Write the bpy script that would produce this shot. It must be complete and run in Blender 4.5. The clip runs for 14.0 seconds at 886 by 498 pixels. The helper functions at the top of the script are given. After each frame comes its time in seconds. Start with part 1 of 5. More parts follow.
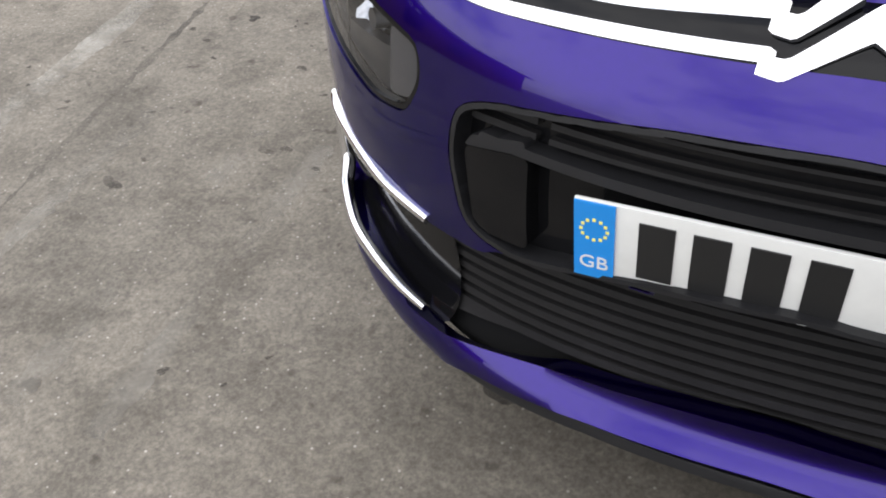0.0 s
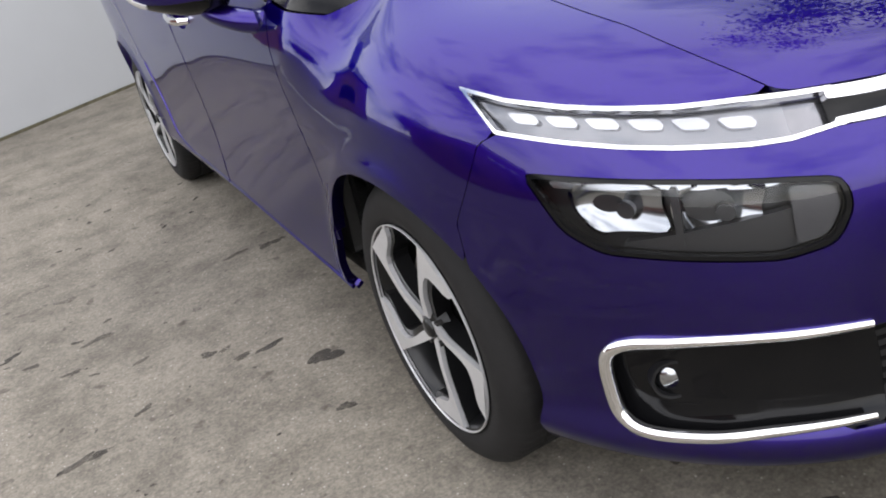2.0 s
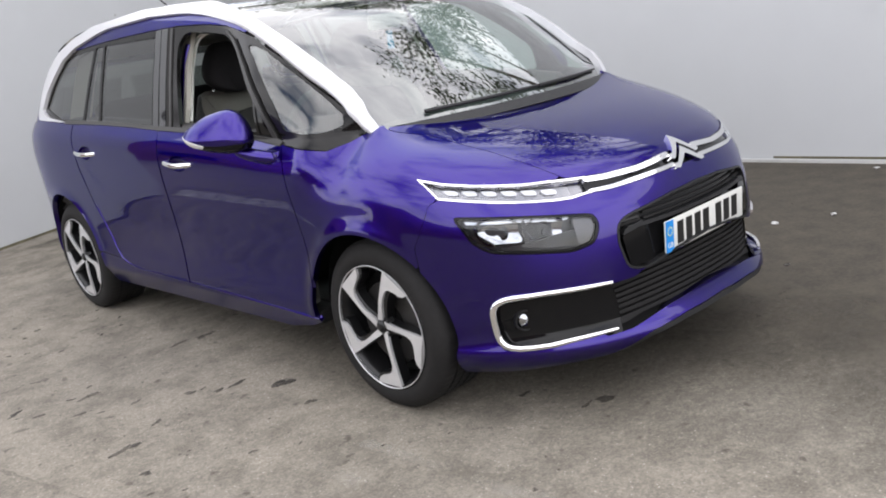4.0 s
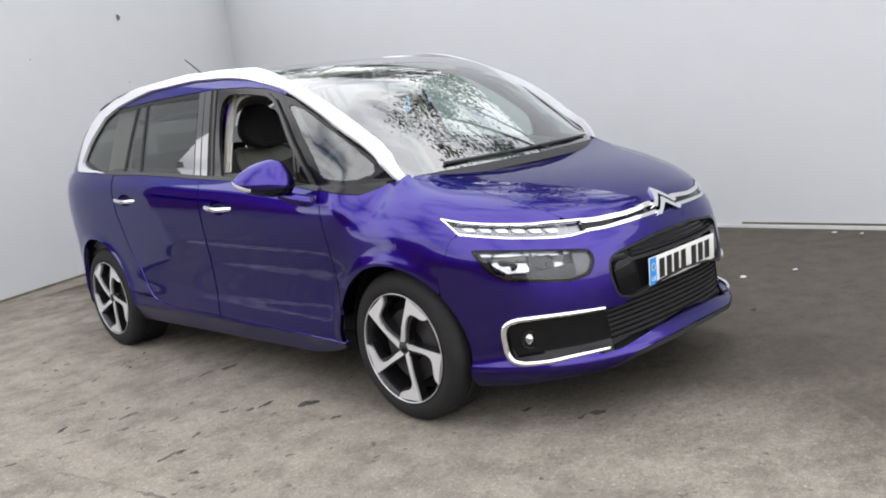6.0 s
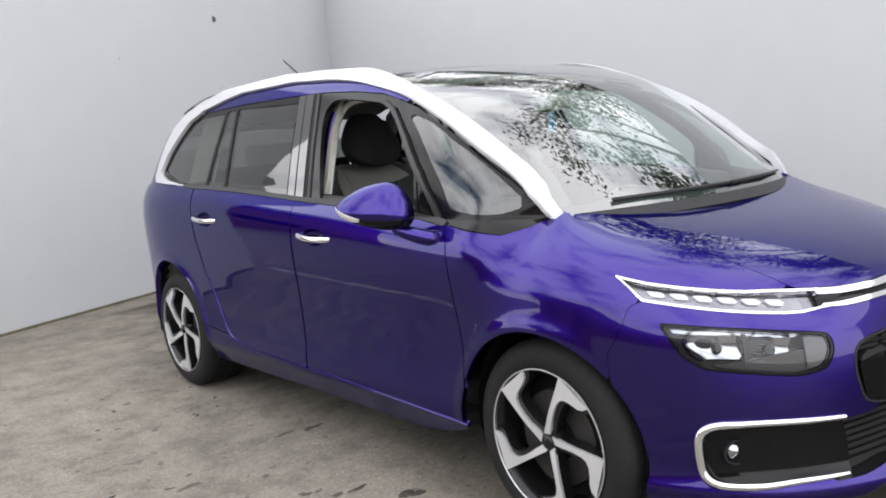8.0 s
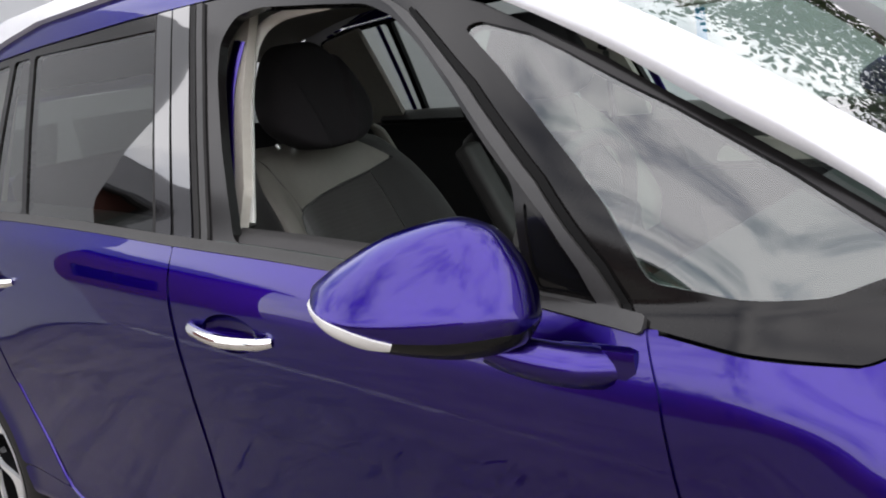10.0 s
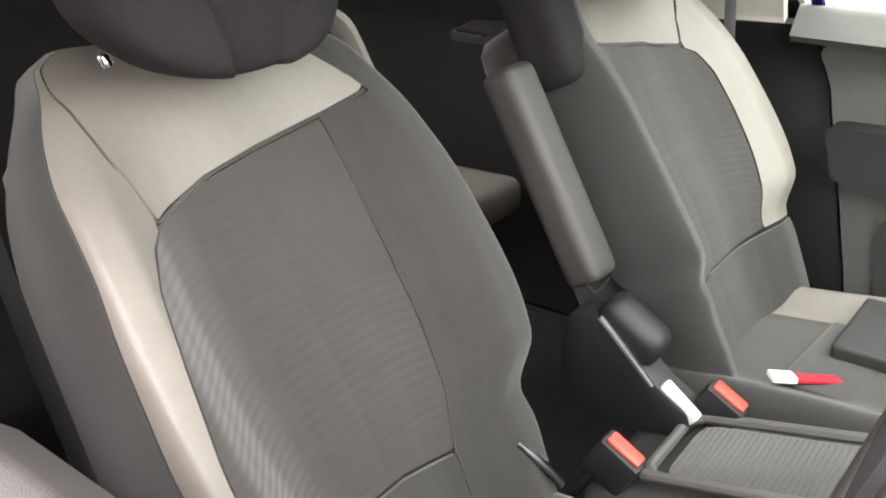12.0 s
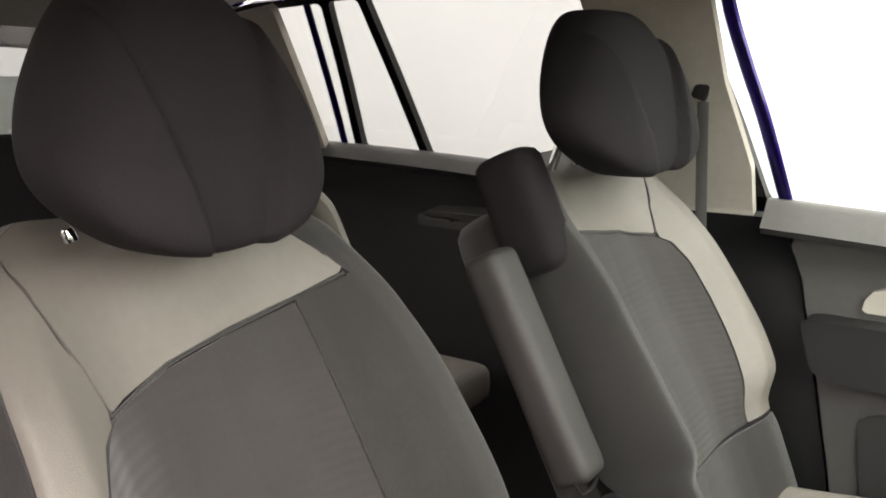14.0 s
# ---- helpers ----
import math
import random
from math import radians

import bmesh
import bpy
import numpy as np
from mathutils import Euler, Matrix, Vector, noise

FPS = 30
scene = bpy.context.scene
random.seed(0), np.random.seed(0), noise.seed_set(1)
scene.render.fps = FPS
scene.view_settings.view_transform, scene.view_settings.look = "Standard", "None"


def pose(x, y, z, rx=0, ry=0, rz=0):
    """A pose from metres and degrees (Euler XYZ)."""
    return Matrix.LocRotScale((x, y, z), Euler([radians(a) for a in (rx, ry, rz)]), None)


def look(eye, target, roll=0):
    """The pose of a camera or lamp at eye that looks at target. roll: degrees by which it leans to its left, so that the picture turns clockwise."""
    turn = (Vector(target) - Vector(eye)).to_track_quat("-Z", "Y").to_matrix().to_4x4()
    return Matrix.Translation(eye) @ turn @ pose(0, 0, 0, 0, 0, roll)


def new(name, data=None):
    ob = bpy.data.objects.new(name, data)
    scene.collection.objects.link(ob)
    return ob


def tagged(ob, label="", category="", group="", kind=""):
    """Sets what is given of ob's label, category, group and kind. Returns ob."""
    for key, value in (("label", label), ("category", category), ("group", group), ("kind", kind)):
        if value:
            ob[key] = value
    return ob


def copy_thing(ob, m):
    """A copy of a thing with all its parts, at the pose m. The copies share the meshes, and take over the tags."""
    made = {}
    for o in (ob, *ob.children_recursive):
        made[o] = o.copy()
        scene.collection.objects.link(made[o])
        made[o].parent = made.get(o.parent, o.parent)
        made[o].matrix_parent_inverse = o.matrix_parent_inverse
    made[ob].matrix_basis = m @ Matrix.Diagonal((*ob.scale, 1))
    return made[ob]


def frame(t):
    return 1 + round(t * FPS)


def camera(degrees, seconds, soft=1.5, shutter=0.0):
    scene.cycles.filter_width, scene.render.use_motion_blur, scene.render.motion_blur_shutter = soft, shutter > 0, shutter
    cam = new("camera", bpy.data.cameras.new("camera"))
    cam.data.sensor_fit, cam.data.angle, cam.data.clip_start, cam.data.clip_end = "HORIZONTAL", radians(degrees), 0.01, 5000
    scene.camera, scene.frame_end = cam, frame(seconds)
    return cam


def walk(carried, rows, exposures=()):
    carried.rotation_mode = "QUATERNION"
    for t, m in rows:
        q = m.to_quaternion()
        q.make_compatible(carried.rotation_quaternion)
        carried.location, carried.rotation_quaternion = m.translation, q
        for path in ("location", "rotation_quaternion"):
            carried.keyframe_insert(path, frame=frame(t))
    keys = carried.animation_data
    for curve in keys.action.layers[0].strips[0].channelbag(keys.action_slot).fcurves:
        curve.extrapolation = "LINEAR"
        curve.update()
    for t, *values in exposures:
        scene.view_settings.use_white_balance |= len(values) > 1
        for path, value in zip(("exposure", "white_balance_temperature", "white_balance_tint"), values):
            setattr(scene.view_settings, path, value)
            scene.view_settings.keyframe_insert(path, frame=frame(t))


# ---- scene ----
cam = camera(53.6, 14.0, soft=1.9)
PATH = [
    (0, (-0.02, -1.536, 1.197), (-0.753, -0.221, -0.12), -6.3),
    (0.5, (-0.361, -1.54, 1.147), (-1.022, -0.109, -0.084), -8.6),
    (1, (-0.738, -1.542, 1.18), (-1.085, 0.084, 0.067), -8.8),
    (1.5, (-1.111, -1.478, 1.228), (-1.039, 0.253, 0.229), -12.1),
    (2, (-1.439, -1.521, 1.259), (-0.727, 0.148, 0.418), -14.0),
    (2.5, (-1.746, -1.766, 1.288), (-0.793, -0.155, 0.582), -10.6),
    (3, (-2.099, -1.992, 1.323), (-0.991, -0.457, 0.677), -10.9),
    (3.5, (-2.447, -2.216, 1.353), (-1.156, -0.806, 0.765), -9.7),
    (4, (-2.691, -2.474, 1.386), (-1.41, -1.023, 0.884), -8.9),
    (6.5, (-3.207, -2.741, 1.356), (-1.84, -1.32, 1.025), -6.9),
    (7, (-3.153, -2.602, 1.351), (-1.831, -1.136, 1.03), -6.1),
    (7.5, (-2.885, -2.207, 1.332), (-1.638, -0.667, 1.062), -5.1),
    (7.7, (-2.837, -2.093, 1.337), (-1.606, -0.54, 1.07), -4.4),
    (9.8, (-1.856, -0.255, 1.376), (-0.427, 1.077, 0.949), -9.6),
    (10, (-1.734, -0.102, 1.370), (-0.318, 1.241, 0.935), -9.1),
    (10.2, (-1.627, 0.040, 1.368), (-0.224, 1.387, 0.901), -7.5),
    (10.5, (-1.499, 0.233, 1.400), (-0.085, 1.524, 0.822), -6.5),
    (11, (-1.279, 0.530, 1.415), (0.185, 1.712, 0.736), -4.5),
    (11.2, (-1.194, 0.645, 1.381), (0.320, 1.759, 0.697), -3.8),
    (11.5, (-1.067, 0.702, 1.385), (0.415, 1.828, 0.652), -3.7),
    (12, (-0.955, 0.785, 1.373), (0.490, 1.912, 0.573), -2.2),
    (12.5, (-0.910, 0.831, 1.331), (0.620, 1.809, 0.494), -0.0),
    (13, (-0.906, 0.840, 1.331), (0.711, 1.846, 0.718), 0.5),
    (13.5, (-0.917, 0.846, 1.344), (0.697, 1.934, 0.887), 0.2),
    (14, (-0.922, 0.861, 1.359), (0.698, 1.960, 0.949), -0.0),
]
EXPOSURES = [(0, .25, 6350, 11), (.4, .82, 6400, 11), (.8, .93, 6450, 12), (1.3, .76, 6450, 12), (2, .43, 6400, 11), (4, .50, 6400, 12), (6.5, .58, 6400, 11), (7.5, .54, 6400, 11), (10.2, .55, 6450, 13), (10.6, .92, 6600, 17), (11, 1.4, 6800, 19), (11.5, 2.5, 6900, 18), (12, 3.35, 7050, 19), (12.5, 3.68, 7200, 20), (13.3, 3.05, 7350, 20), (14, 2.68, 7350, 20)]
walk(cam, [(t, look(eye, target, roll)) for t, eye, target, roll in PATH], EXPOSURES)

# ---- world, light ----
SUN_UP, SUN_ROUND = radians(50), radians(185)
world = bpy.data.worlds.new("sky")
scene.world = world
world.use_nodes = True
wt = world.node_tree
wt.nodes.clear()


def wnode(kind, **values):
    n = wt.nodes.new(kind)
    for k, v in values.items():
        n.inputs[k].default_value = v
    return n


w_out, w_bg, w_sky = wnode("ShaderNodeOutputWorld"), wnode("ShaderNodeBackground"), wnode("ShaderNodeTexSky")
w_sky.sky_type, w_sky.sun_disc, w_sky.sun_elevation, w_sky.sun_rotation = "NISHITA", False, SUN_UP, SUN_ROUND
w_co, w_map = wnode("ShaderNodeTexCoord"), wnode("ShaderNodeMapping", Scale=(1, 1, 2.2))
w_noise = wnode("ShaderNodeTexNoise", Scale=2.6, Detail=7.0, Roughness=0.58)
w_ramp, w_mix = wnode("ShaderNodeValToRGB"), wt.nodes.new("ShaderNodeMix")
w_mix.data_type = "RGBA"
w_ramp.color_ramp.elements[0].position, w_ramp.color_ramp.elements[1].position = 0.29, 0.52
w_mix.inputs[7].default_value = (14.8, 14.7, 14.9, 1)
wt.links.new(w_co.outputs["Generated"], w_map.inputs[0])
wt.links.new(w_map.outputs[0], w_noise.inputs["Vector"])
wt.links.new(w_noise.outputs[0], w_ramp.inputs[0])
wt.links.new(w_ramp.outputs[0], w_mix.inputs[0])
wt.links.new(w_sky.outputs[0], w_mix.inputs[6])
wt.links.new(w_mix.outputs[2], w_bg.inputs[0])
wt.links.new(w_bg.outputs[0], w_out.inputs[0])
w_bg.inputs[1].default_value = 0.155

sun = new("sun", bpy.data.lights.new("sun", "SUN"))
sun.data.energy, sun.data.angle, sun.data.color = 0.25, radians(110), (1.0, 0.97, 0.93)
sun.matrix_world = look((6 * math.sin(SUN_ROUND), 6 * math.cos(SUN_ROUND), 6 * math.tan(SUN_UP)), (0, 0, 0))


# ---- materials ----
def material(name, colour, rough=0.5, metal=0.0, coat=0.0, grain=0.0, grain_scale=40.0, bump=0.0, bump_scale=200.0, **extra):
    """A surface with colour variation at two scales and fine relief."""
    m = bpy.data.materials.new(name)
    m.use_nodes = True
    t = m.node_tree
    b = t.nodes["Principled BSDF"]
    b.inputs["Base Color"].default_value = (*colour, 1)
    b.inputs["Roughness"].default_value, b.inputs["Metallic"].default_value = rough, metal
    b.inputs["Coat Weight"].default_value, b.inputs["Coat Roughness"].default_value = coat, 0.012
    for k, v in extra.items():
        b.inputs[k.replace("_", " ")].default_value = v
    co = t.nodes.new("ShaderNodeTexCoord")
    if grain:
        fine, wide = t.nodes.new("ShaderNodeTexNoise"), t.nodes.new("ShaderNodeTexNoise")
        fine.inputs["Scale"].default_value, wide.inputs["Scale"].default_value = grain_scale, grain_scale / 9
        fine.inputs["Detail"].default_value = 4
        add, hue = t.nodes.new("ShaderNodeMath"), t.nodes.new("ShaderNodeHueSaturation")
        add.operation = "ADD"
        ramp = t.nodes.new("ShaderNodeMapRange")
        ramp.inputs[1].default_value, ramp.inputs[2].default_value = 0.7, 1.3
        ramp.inputs[3].default_value, ramp.inputs[4].default_value = 1 - grain, 1 + grain
        t.links.new(co.outputs["Object"], fine.inputs["Vector"])
        t.links.new(co.outputs["Object"], wide.inputs["Vector"])
        t.links.new(fine.outputs[0], add.inputs[0])
        t.links.new(wide.outputs[0], add.inputs[1])
        t.links.new(add.outputs[0], ramp.inputs[0])
        hue.inputs["Color"].default_value = (*colour, 1)
        t.links.new(ramp.outputs[0], hue.inputs["Value"])
        t.links.new(hue.outputs[0], b.inputs["Base Color"])
    if bump:
        tex, bp = t.nodes.new("ShaderNodeTexNoise"), t.nodes.new("ShaderNodeBump")
        tex.inputs["Scale"].default_value, tex.inputs["Detail"].default_value = bump_scale, 3
        bp.inputs["Strength"].default_value, bp.inputs["Distance"].default_value = bump, 0.002
        t.links.new(co.outputs["Object"], tex.inputs["Vector"])
        t.links.new(tex.outputs[0], bp.inputs["Height"])
        t.links.new(bp.outputs[0], b.inputs["Normal"])
    return m


def clear_glass(name, tint, rough=0.0, shine=0.10):
    """Thin glass: it lets light straight through, tinted, and reflects at its face."""
    m = bpy.data.materials.new(name)
    m.use_nodes = True
    t = m.node_tree
    t.nodes.clear()
    out, mix, clear, gloss, fres = (t.nodes.new(k) for k in ("ShaderNodeOutputMaterial", "ShaderNodeMixShader", "ShaderNodeBsdfTransparent", "ShaderNodeBsdfGlossy", "ShaderNodeLayerWeight"))
    clear.inputs[0].default_value = (*tint, 1)
    gloss.inputs["Roughness"].default_value = rough
    gloss.inputs[0].default_value = (1, 1, 1, 1)
    fres.inputs["Blend"].default_value = 0.5
    power, scale = t.nodes.new("ShaderNodeMath"), t.nodes.new("ShaderNodeMath")
    power.operation, scale.operation = "POWER", "MULTIPLY_ADD"
    power.inputs[1].default_value = 4.0
    scale.inputs[1].default_value, scale.inputs[2].default_value = 0.9, shine
    t.links.new(fres.outputs["Facing"], power.inputs[0])
    t.links.new(power.outputs[0], scale.inputs[0])
    t.links.new(scale.outputs[0], mix.inputs[0])
    t.links.new(clear.outputs[0], mix.inputs[1])
    t.links.new(gloss.outputs[0], mix.inputs[2])
    t.links.new(mix.outputs[0], out.inputs[0])
    return m


paint = material("blue_violet_paint", (0.0165, 0.0046, 0.134), 0.31, 1.0, 1.0, 0.05, 900.0, Specular_Tint=(0.15, 0.12, 0.6, 1), Coat_IOR=1.41)
silver_bar = material("satin_silver_paint", (0.52, 0.52, 0.54), 0.3, 0.25, 0.4, 0.03, 300.0)
chrome = material("chrome", (0.82, 0.82, 0.83), 0.08, 1.0)
gloss_black = material("gloss_black", (0.0045, 0.0045, 0.005), 0.07, 0.0, 0.0, Specular_IOR_Level=0.22)
surround_black = material("satin_black_surround", (0.0065, 0.006, 0.006), 0.14, 0.0, 0.0, 0.08, 60.0, 0.03, 500.0, Specular_IOR_Level=0.22)
pillar_gloss = material("polished_black_pillar", (0.008, 0.008, 0.009), 0.05, 0.0, 1.0, Specular_IOR_Level=0.5, Coat_IOR=1.55)
satin_black = material("satin_black_plastic", (0.011, 0.011, 0.012), 0.45, 0.0, 0.0, 0.1, 60.0, 0.25, 700.0, Specular_IOR_Level=0.3)
rubber = material("rubber", (0.0105, 0.010, 0.010), 0.75, 0.0, 0.0, 0.2, 50.0, 0.3, 300.0, Specular_IOR_Level=0.25)
seal = material("rubber_seal", (0.024, 0.0235, 0.023), 0.6, 0.0, 0.0, 0.15, 90.0)
dark_void = material("dark_underside", (0.007, 0.007, 0.007), 0.9, Specular_IOR_Level=0.1)
alloy = material("machined_alloy", (0.60, 0.60, 0.61), 0.36, 0.55, 0.3, 0.04, 400.0)
alloy_black = material("black_alloy", (0.006, 0.006, 0.0065), 0.3, 0.0, 0.15, Specular_IOR_Level=0.3)
disc_metal = material("brake_steel", (0.045, 0.043, 0.042), 0.45, 0.7, 0.0, 0.15, 80.0)
screen_glass = clear_glass("windscreen_glass", (0.63, 0.74, 0.69), shine=0.17)
side_glass = clear_glass("side_glass", (0.72, 0.82, 0.77))
privacy_glass = clear_glass("privacy_glass", (0.34, 0.365, 0.345), shine=0.07)
roof_glass = clear_glass("dark_roof_glass", (0.06, 0.063, 0.061))
lens_glass = clear_glass("lamp_lens", (0.93, 0.94, 0.95), shine=0.025)
quarter_glass = clear_glass("quarter_glass", (0.54, 0.68, 0.59), shine=0.10)
lamp_silver = material("lamp_reflector", (0.38, 0.39, 0.41), 0.14, 1.0)
lamp_dark = material("lamp_bezel", (0.015, 0.015, 0.017), 0.3, 0.2, 0.1)
lamp_back = material("clear_lamp_backing", (0.20, 0.20, 0.215), 0.18, 0.8, 0.2, 0.1, 30.0)
lamp_block = material("bright_light_block", (0.55, 0.55, 0.57), 0.15, 0.35, 0.5)
lamp_led = material("frosted_light_guide", (0.55, 0.54, 0.52), 0.25, 0.0, 0.3, 0.06, 60.0)
plate_white = material("plate_white", (0.64, 0.64, 0.61), 0.35, 0.0, 0.3, 0.05, 40.0)
plate_blue = material("plate_blue", (0.01, 0.22, 0.62), 0.35, 0.0, 0.3)
plate_yellow = material("plate_star_yellow", (0.8, 0.72, 0.15), 0.4)
plate_black = material("plate_black", (0.012, 0.012, 0.012), 0.4)
seat_dark = material("charcoal_seat_fabric", (0.018, 0.0158, 0.015), 0.85, 0.0, 0.0, 0.14, 160.0, 0.5, 900.0, Sheen_Weight=0.25)
seat_bolster = material("smooth_charcoal_bolster_fabric", (0.0135, 0.0122, 0.0118), 0.85, 0.0, 0.0, 0.16, 160.0, 0.5, 900.0, Sheen_Weight=0.2)
arm_vinyl = material("charcoal_armrest_vinyl", (0.026, 0.0235, 0.0225), 0.6, 0.0, 0.0, 0.1, 120.0, 0.3, 900.0)
seat_black = material("black_seat_fabric", (0.0095, 0.0076, 0.0089), 0.85, 0.0, 0.0, 0.14, 160.0, 0.4, 900.0, Specular_IOR_Level=0.25)
seat_pale = material("pale_grey_seat_vinyl", (0.132, 0.120, 0.106), 0.5, 0.0, 0.0, 0.06, 90.0, 0.25, 900.0)
cabin_dark = material("dark_cabin_plastic", (0.026, 0.0255, 0.026), 0.55, 0.0, 0.0, 0.1, 70.0, 0.35, 900.0, Specular_IOR_Level=0.35)
cabin_pale = material("pale_cabin_trim", (0.36, 0.335, 0.295), 0.7, 0.0, 0.0, 0.06, 60.0, 0.2, 700.0)
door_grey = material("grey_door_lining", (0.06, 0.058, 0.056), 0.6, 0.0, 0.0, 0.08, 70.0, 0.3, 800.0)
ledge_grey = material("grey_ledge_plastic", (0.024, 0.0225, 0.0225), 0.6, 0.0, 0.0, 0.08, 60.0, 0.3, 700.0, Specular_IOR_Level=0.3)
lens_edge = material("glass_edge", (0.015, 0.030, 0.025), 0.2)
carpet = material("cabin_carpet", (0.02, 0.02, 0.021), 0.95, 0.0, 0.0, 0.3, 200.0, 0.8, 900.0)
buckle_red = material("red_buckle_plastic", (0.36, 0.04, 0.025), 0.4, 0.0, 0.0, 0.1, 90.0)
strap_red = material("crimson_webbing", (0.42, 0.006, 0.02), 0.6, 0.0, 0.0, 0.1, 200.0)
tag_blue = material("blue_tag", (0.02, 0.30, 0.55), 0.5)


def asphalt_material():
    m = material("worn_asphalt", (0.23, 0.21, 0.185), 0.9)
    t = m.node_tree
    b = t.nodes["Principled BSDF"]
    co = t.nodes.new("ShaderNodeTexCoord")

    def tex(kind, scale, **more):
        n = t.nodes.new(kind)
        n.inputs["Scale"].default_value = scale
        for k, v in more.items():
            n.inputs[k].default_value = v
        t.links.new(co.outputs["Object"], n.inputs["Vector"])
        return n

    def ramp(src, stops):
        r = t.nodes.new("ShaderNodeValToRGB")
        while len(r.color_ramp.elements) < len(stops):
            r.color_ramp.elements.new(0.5)
        for e, (pos, col) in zip(r.color_ramp.elements, stops):
            e.position, e.color = pos, (*col, 1)
        t.links.new(src, r.inputs[0])
        return r.outputs[0]

    def mix(kind, fac, a, c):
        n = t.nodes.new("ShaderNodeMix")
        n.data_type, n.blend_type = "RGBA", kind
        n.inputs[0].default_value = fac
        t.links.new(a, n.inputs[6])
        t.links.new(c, n.inputs[7])
        return n.outputs[2]

    stones = tex("ShaderNodeTexNoise", 110.0, Detail=6.0, Roughness=0.8)
    grit = tex("ShaderNodeTexNoise", 48.0, Detail=6.0, Roughness=0.72)
    chips = tex("ShaderNodeTexVoronoi", 42.0, Randomness=1.0)
    broad = tex("ShaderNodeTexNoise", 0.9, Detail=6.0, Roughness=0.6)
    patch = tex("ShaderNodeTexNoise", 4.5, Detail=5.0, Roughness=0.65)
    bits = tex("ShaderNodeTexNoise", 14.0, Detail=3.0, Roughness=0.5)
    c = ramp(stones.outputs[0], [(0.30, (0.098, 0.090, 0.078)), (0.5, (0.168, 0.154, 0.132)), (0.70, (0.245, 0.228, 0.198))])
    c = mix("LIGHTEN", 1.0, c, ramp(chips.outputs["Distance"], [(0.08, (0.37, 0.355, 0.325)), (0.16, (0.0, 0.0, 0.0))]))
    c = mix("MULTIPLY", 0.85, c, ramp(grit.outputs[0], [(0.33, (0.72, 0.71, 0.70)), (0.52, (1.0, 0.99, 0.97)), (0.7, (1.3, 1.28, 1.24))]))
    c = mix("MULTIPLY", 0.8, c, ramp(broad.outputs[0], [(0.3, (0.78, 0.77, 0.75)), (0.7, (1.2, 1.18, 1.14))]))
    c = mix("MULTIPLY", 0.7, c, ramp(patch.outputs[0], [(0.34, (0.54, 0.52, 0.49)), (0.58, (1.14, 1.13, 1.11))]))
    c = mix("MULTIPLY", 0.75, c, ramp(bits.outputs[0], [(0.27, (0.35, 0.33, 0.31)), (0.34, (1, 1, 1))]))
    t.links.new(c, b.inputs["Base Color"])
    bp = t.nodes.new("ShaderNodeBump")
    bp.inputs["Strength"].default_value, bp.inputs["Distance"].default_value = 0.55, 0.004
    t.links.new(grit.outputs[0], bp.inputs["Height"])
    t.links.new(bp.outputs[0], b.inputs["Normal"])
    return m


def worn_paint(name, colour, wear):
    """A thin layer on the asphalt, worn through in patches."""
    m = material(name, colour, 0.85, 0.0, 0.0, 0.2, 40.0)
    t = m.node_tree
    b, out = t.nodes["Principled BSDF"], t.nodes["Material Output"]
    co, a, c = t.nodes.new("ShaderNodeTexCoord"), t.nodes.new("ShaderNodeTexNoise"), t.nodes.new("ShaderNodeTexNoise")
    a.inputs["Scale"].default_value, a.inputs["Detail"].default_value, a.inputs["Roughness"].default_value = 9.0, 8.0, 0.75
    c.inputs["Scale"].default_value = 1.1
    mul, ramp, clear, mix = t.nodes.new("ShaderNodeMath"), t.nodes.new("ShaderNodeMapRange"), t.nodes.new("ShaderNodeBsdfTransparent"), t.nodes.new("ShaderNodeMixShader")
    mul.operation = "MULTIPLY"
    ramp.inputs[1].default_value, ramp.inputs[2].default_value, ramp.inputs[4].default_value = wear
    for n in (a, c):
        t.links.new(co.outputs["Object"], n.inputs["Vector"])
    t.links.new(a.outputs[0], mul.inputs[0])
    t.links.new(c.outputs[0], mul.inputs[1])
    t.links.new(mul.outputs[0], ramp.inputs[0])
    t.links.new(ramp.outputs[0], mix.inputs[0])
    t.links.new(clear.outputs[0], mix.inputs[1])
    t.links.new(b.outputs[0], mix.inputs[2])
    t.links.new(mix.outputs[0], out.inputs[0])
    return m


asphalt = asphalt_material()
wall_paint = material("grey_wall_panel", (0.455, 0.465, 0.475), 0.55, 0.0, 0.0, 0.022, 3.0, 0.05, 14.0)
lamp_grey = material("grey_lamp_end", (0.045, 0.045, 0.05), 0.2, 0.3, 0.4)
strip_white = material("white_pillar_strip", (0.8, 0.78, 0.74), 0.5, 0.0, 0.0, 0.05, 60.0)
# moss at the back wall's foot, painted shadow line at the side wall's
moss_and_gap_shade = material("mossy_dirt_and_gap_shade", (0.10, 0.09, 0.055), 0.95, 0.0, 0.0, 0.4, 25.0, 0.6, 60.0)
trim_grey = material("wall_trim", (0.44, 0.44, 0.43), 0.5, 0.0, 0.0, 0.1, 20.0)


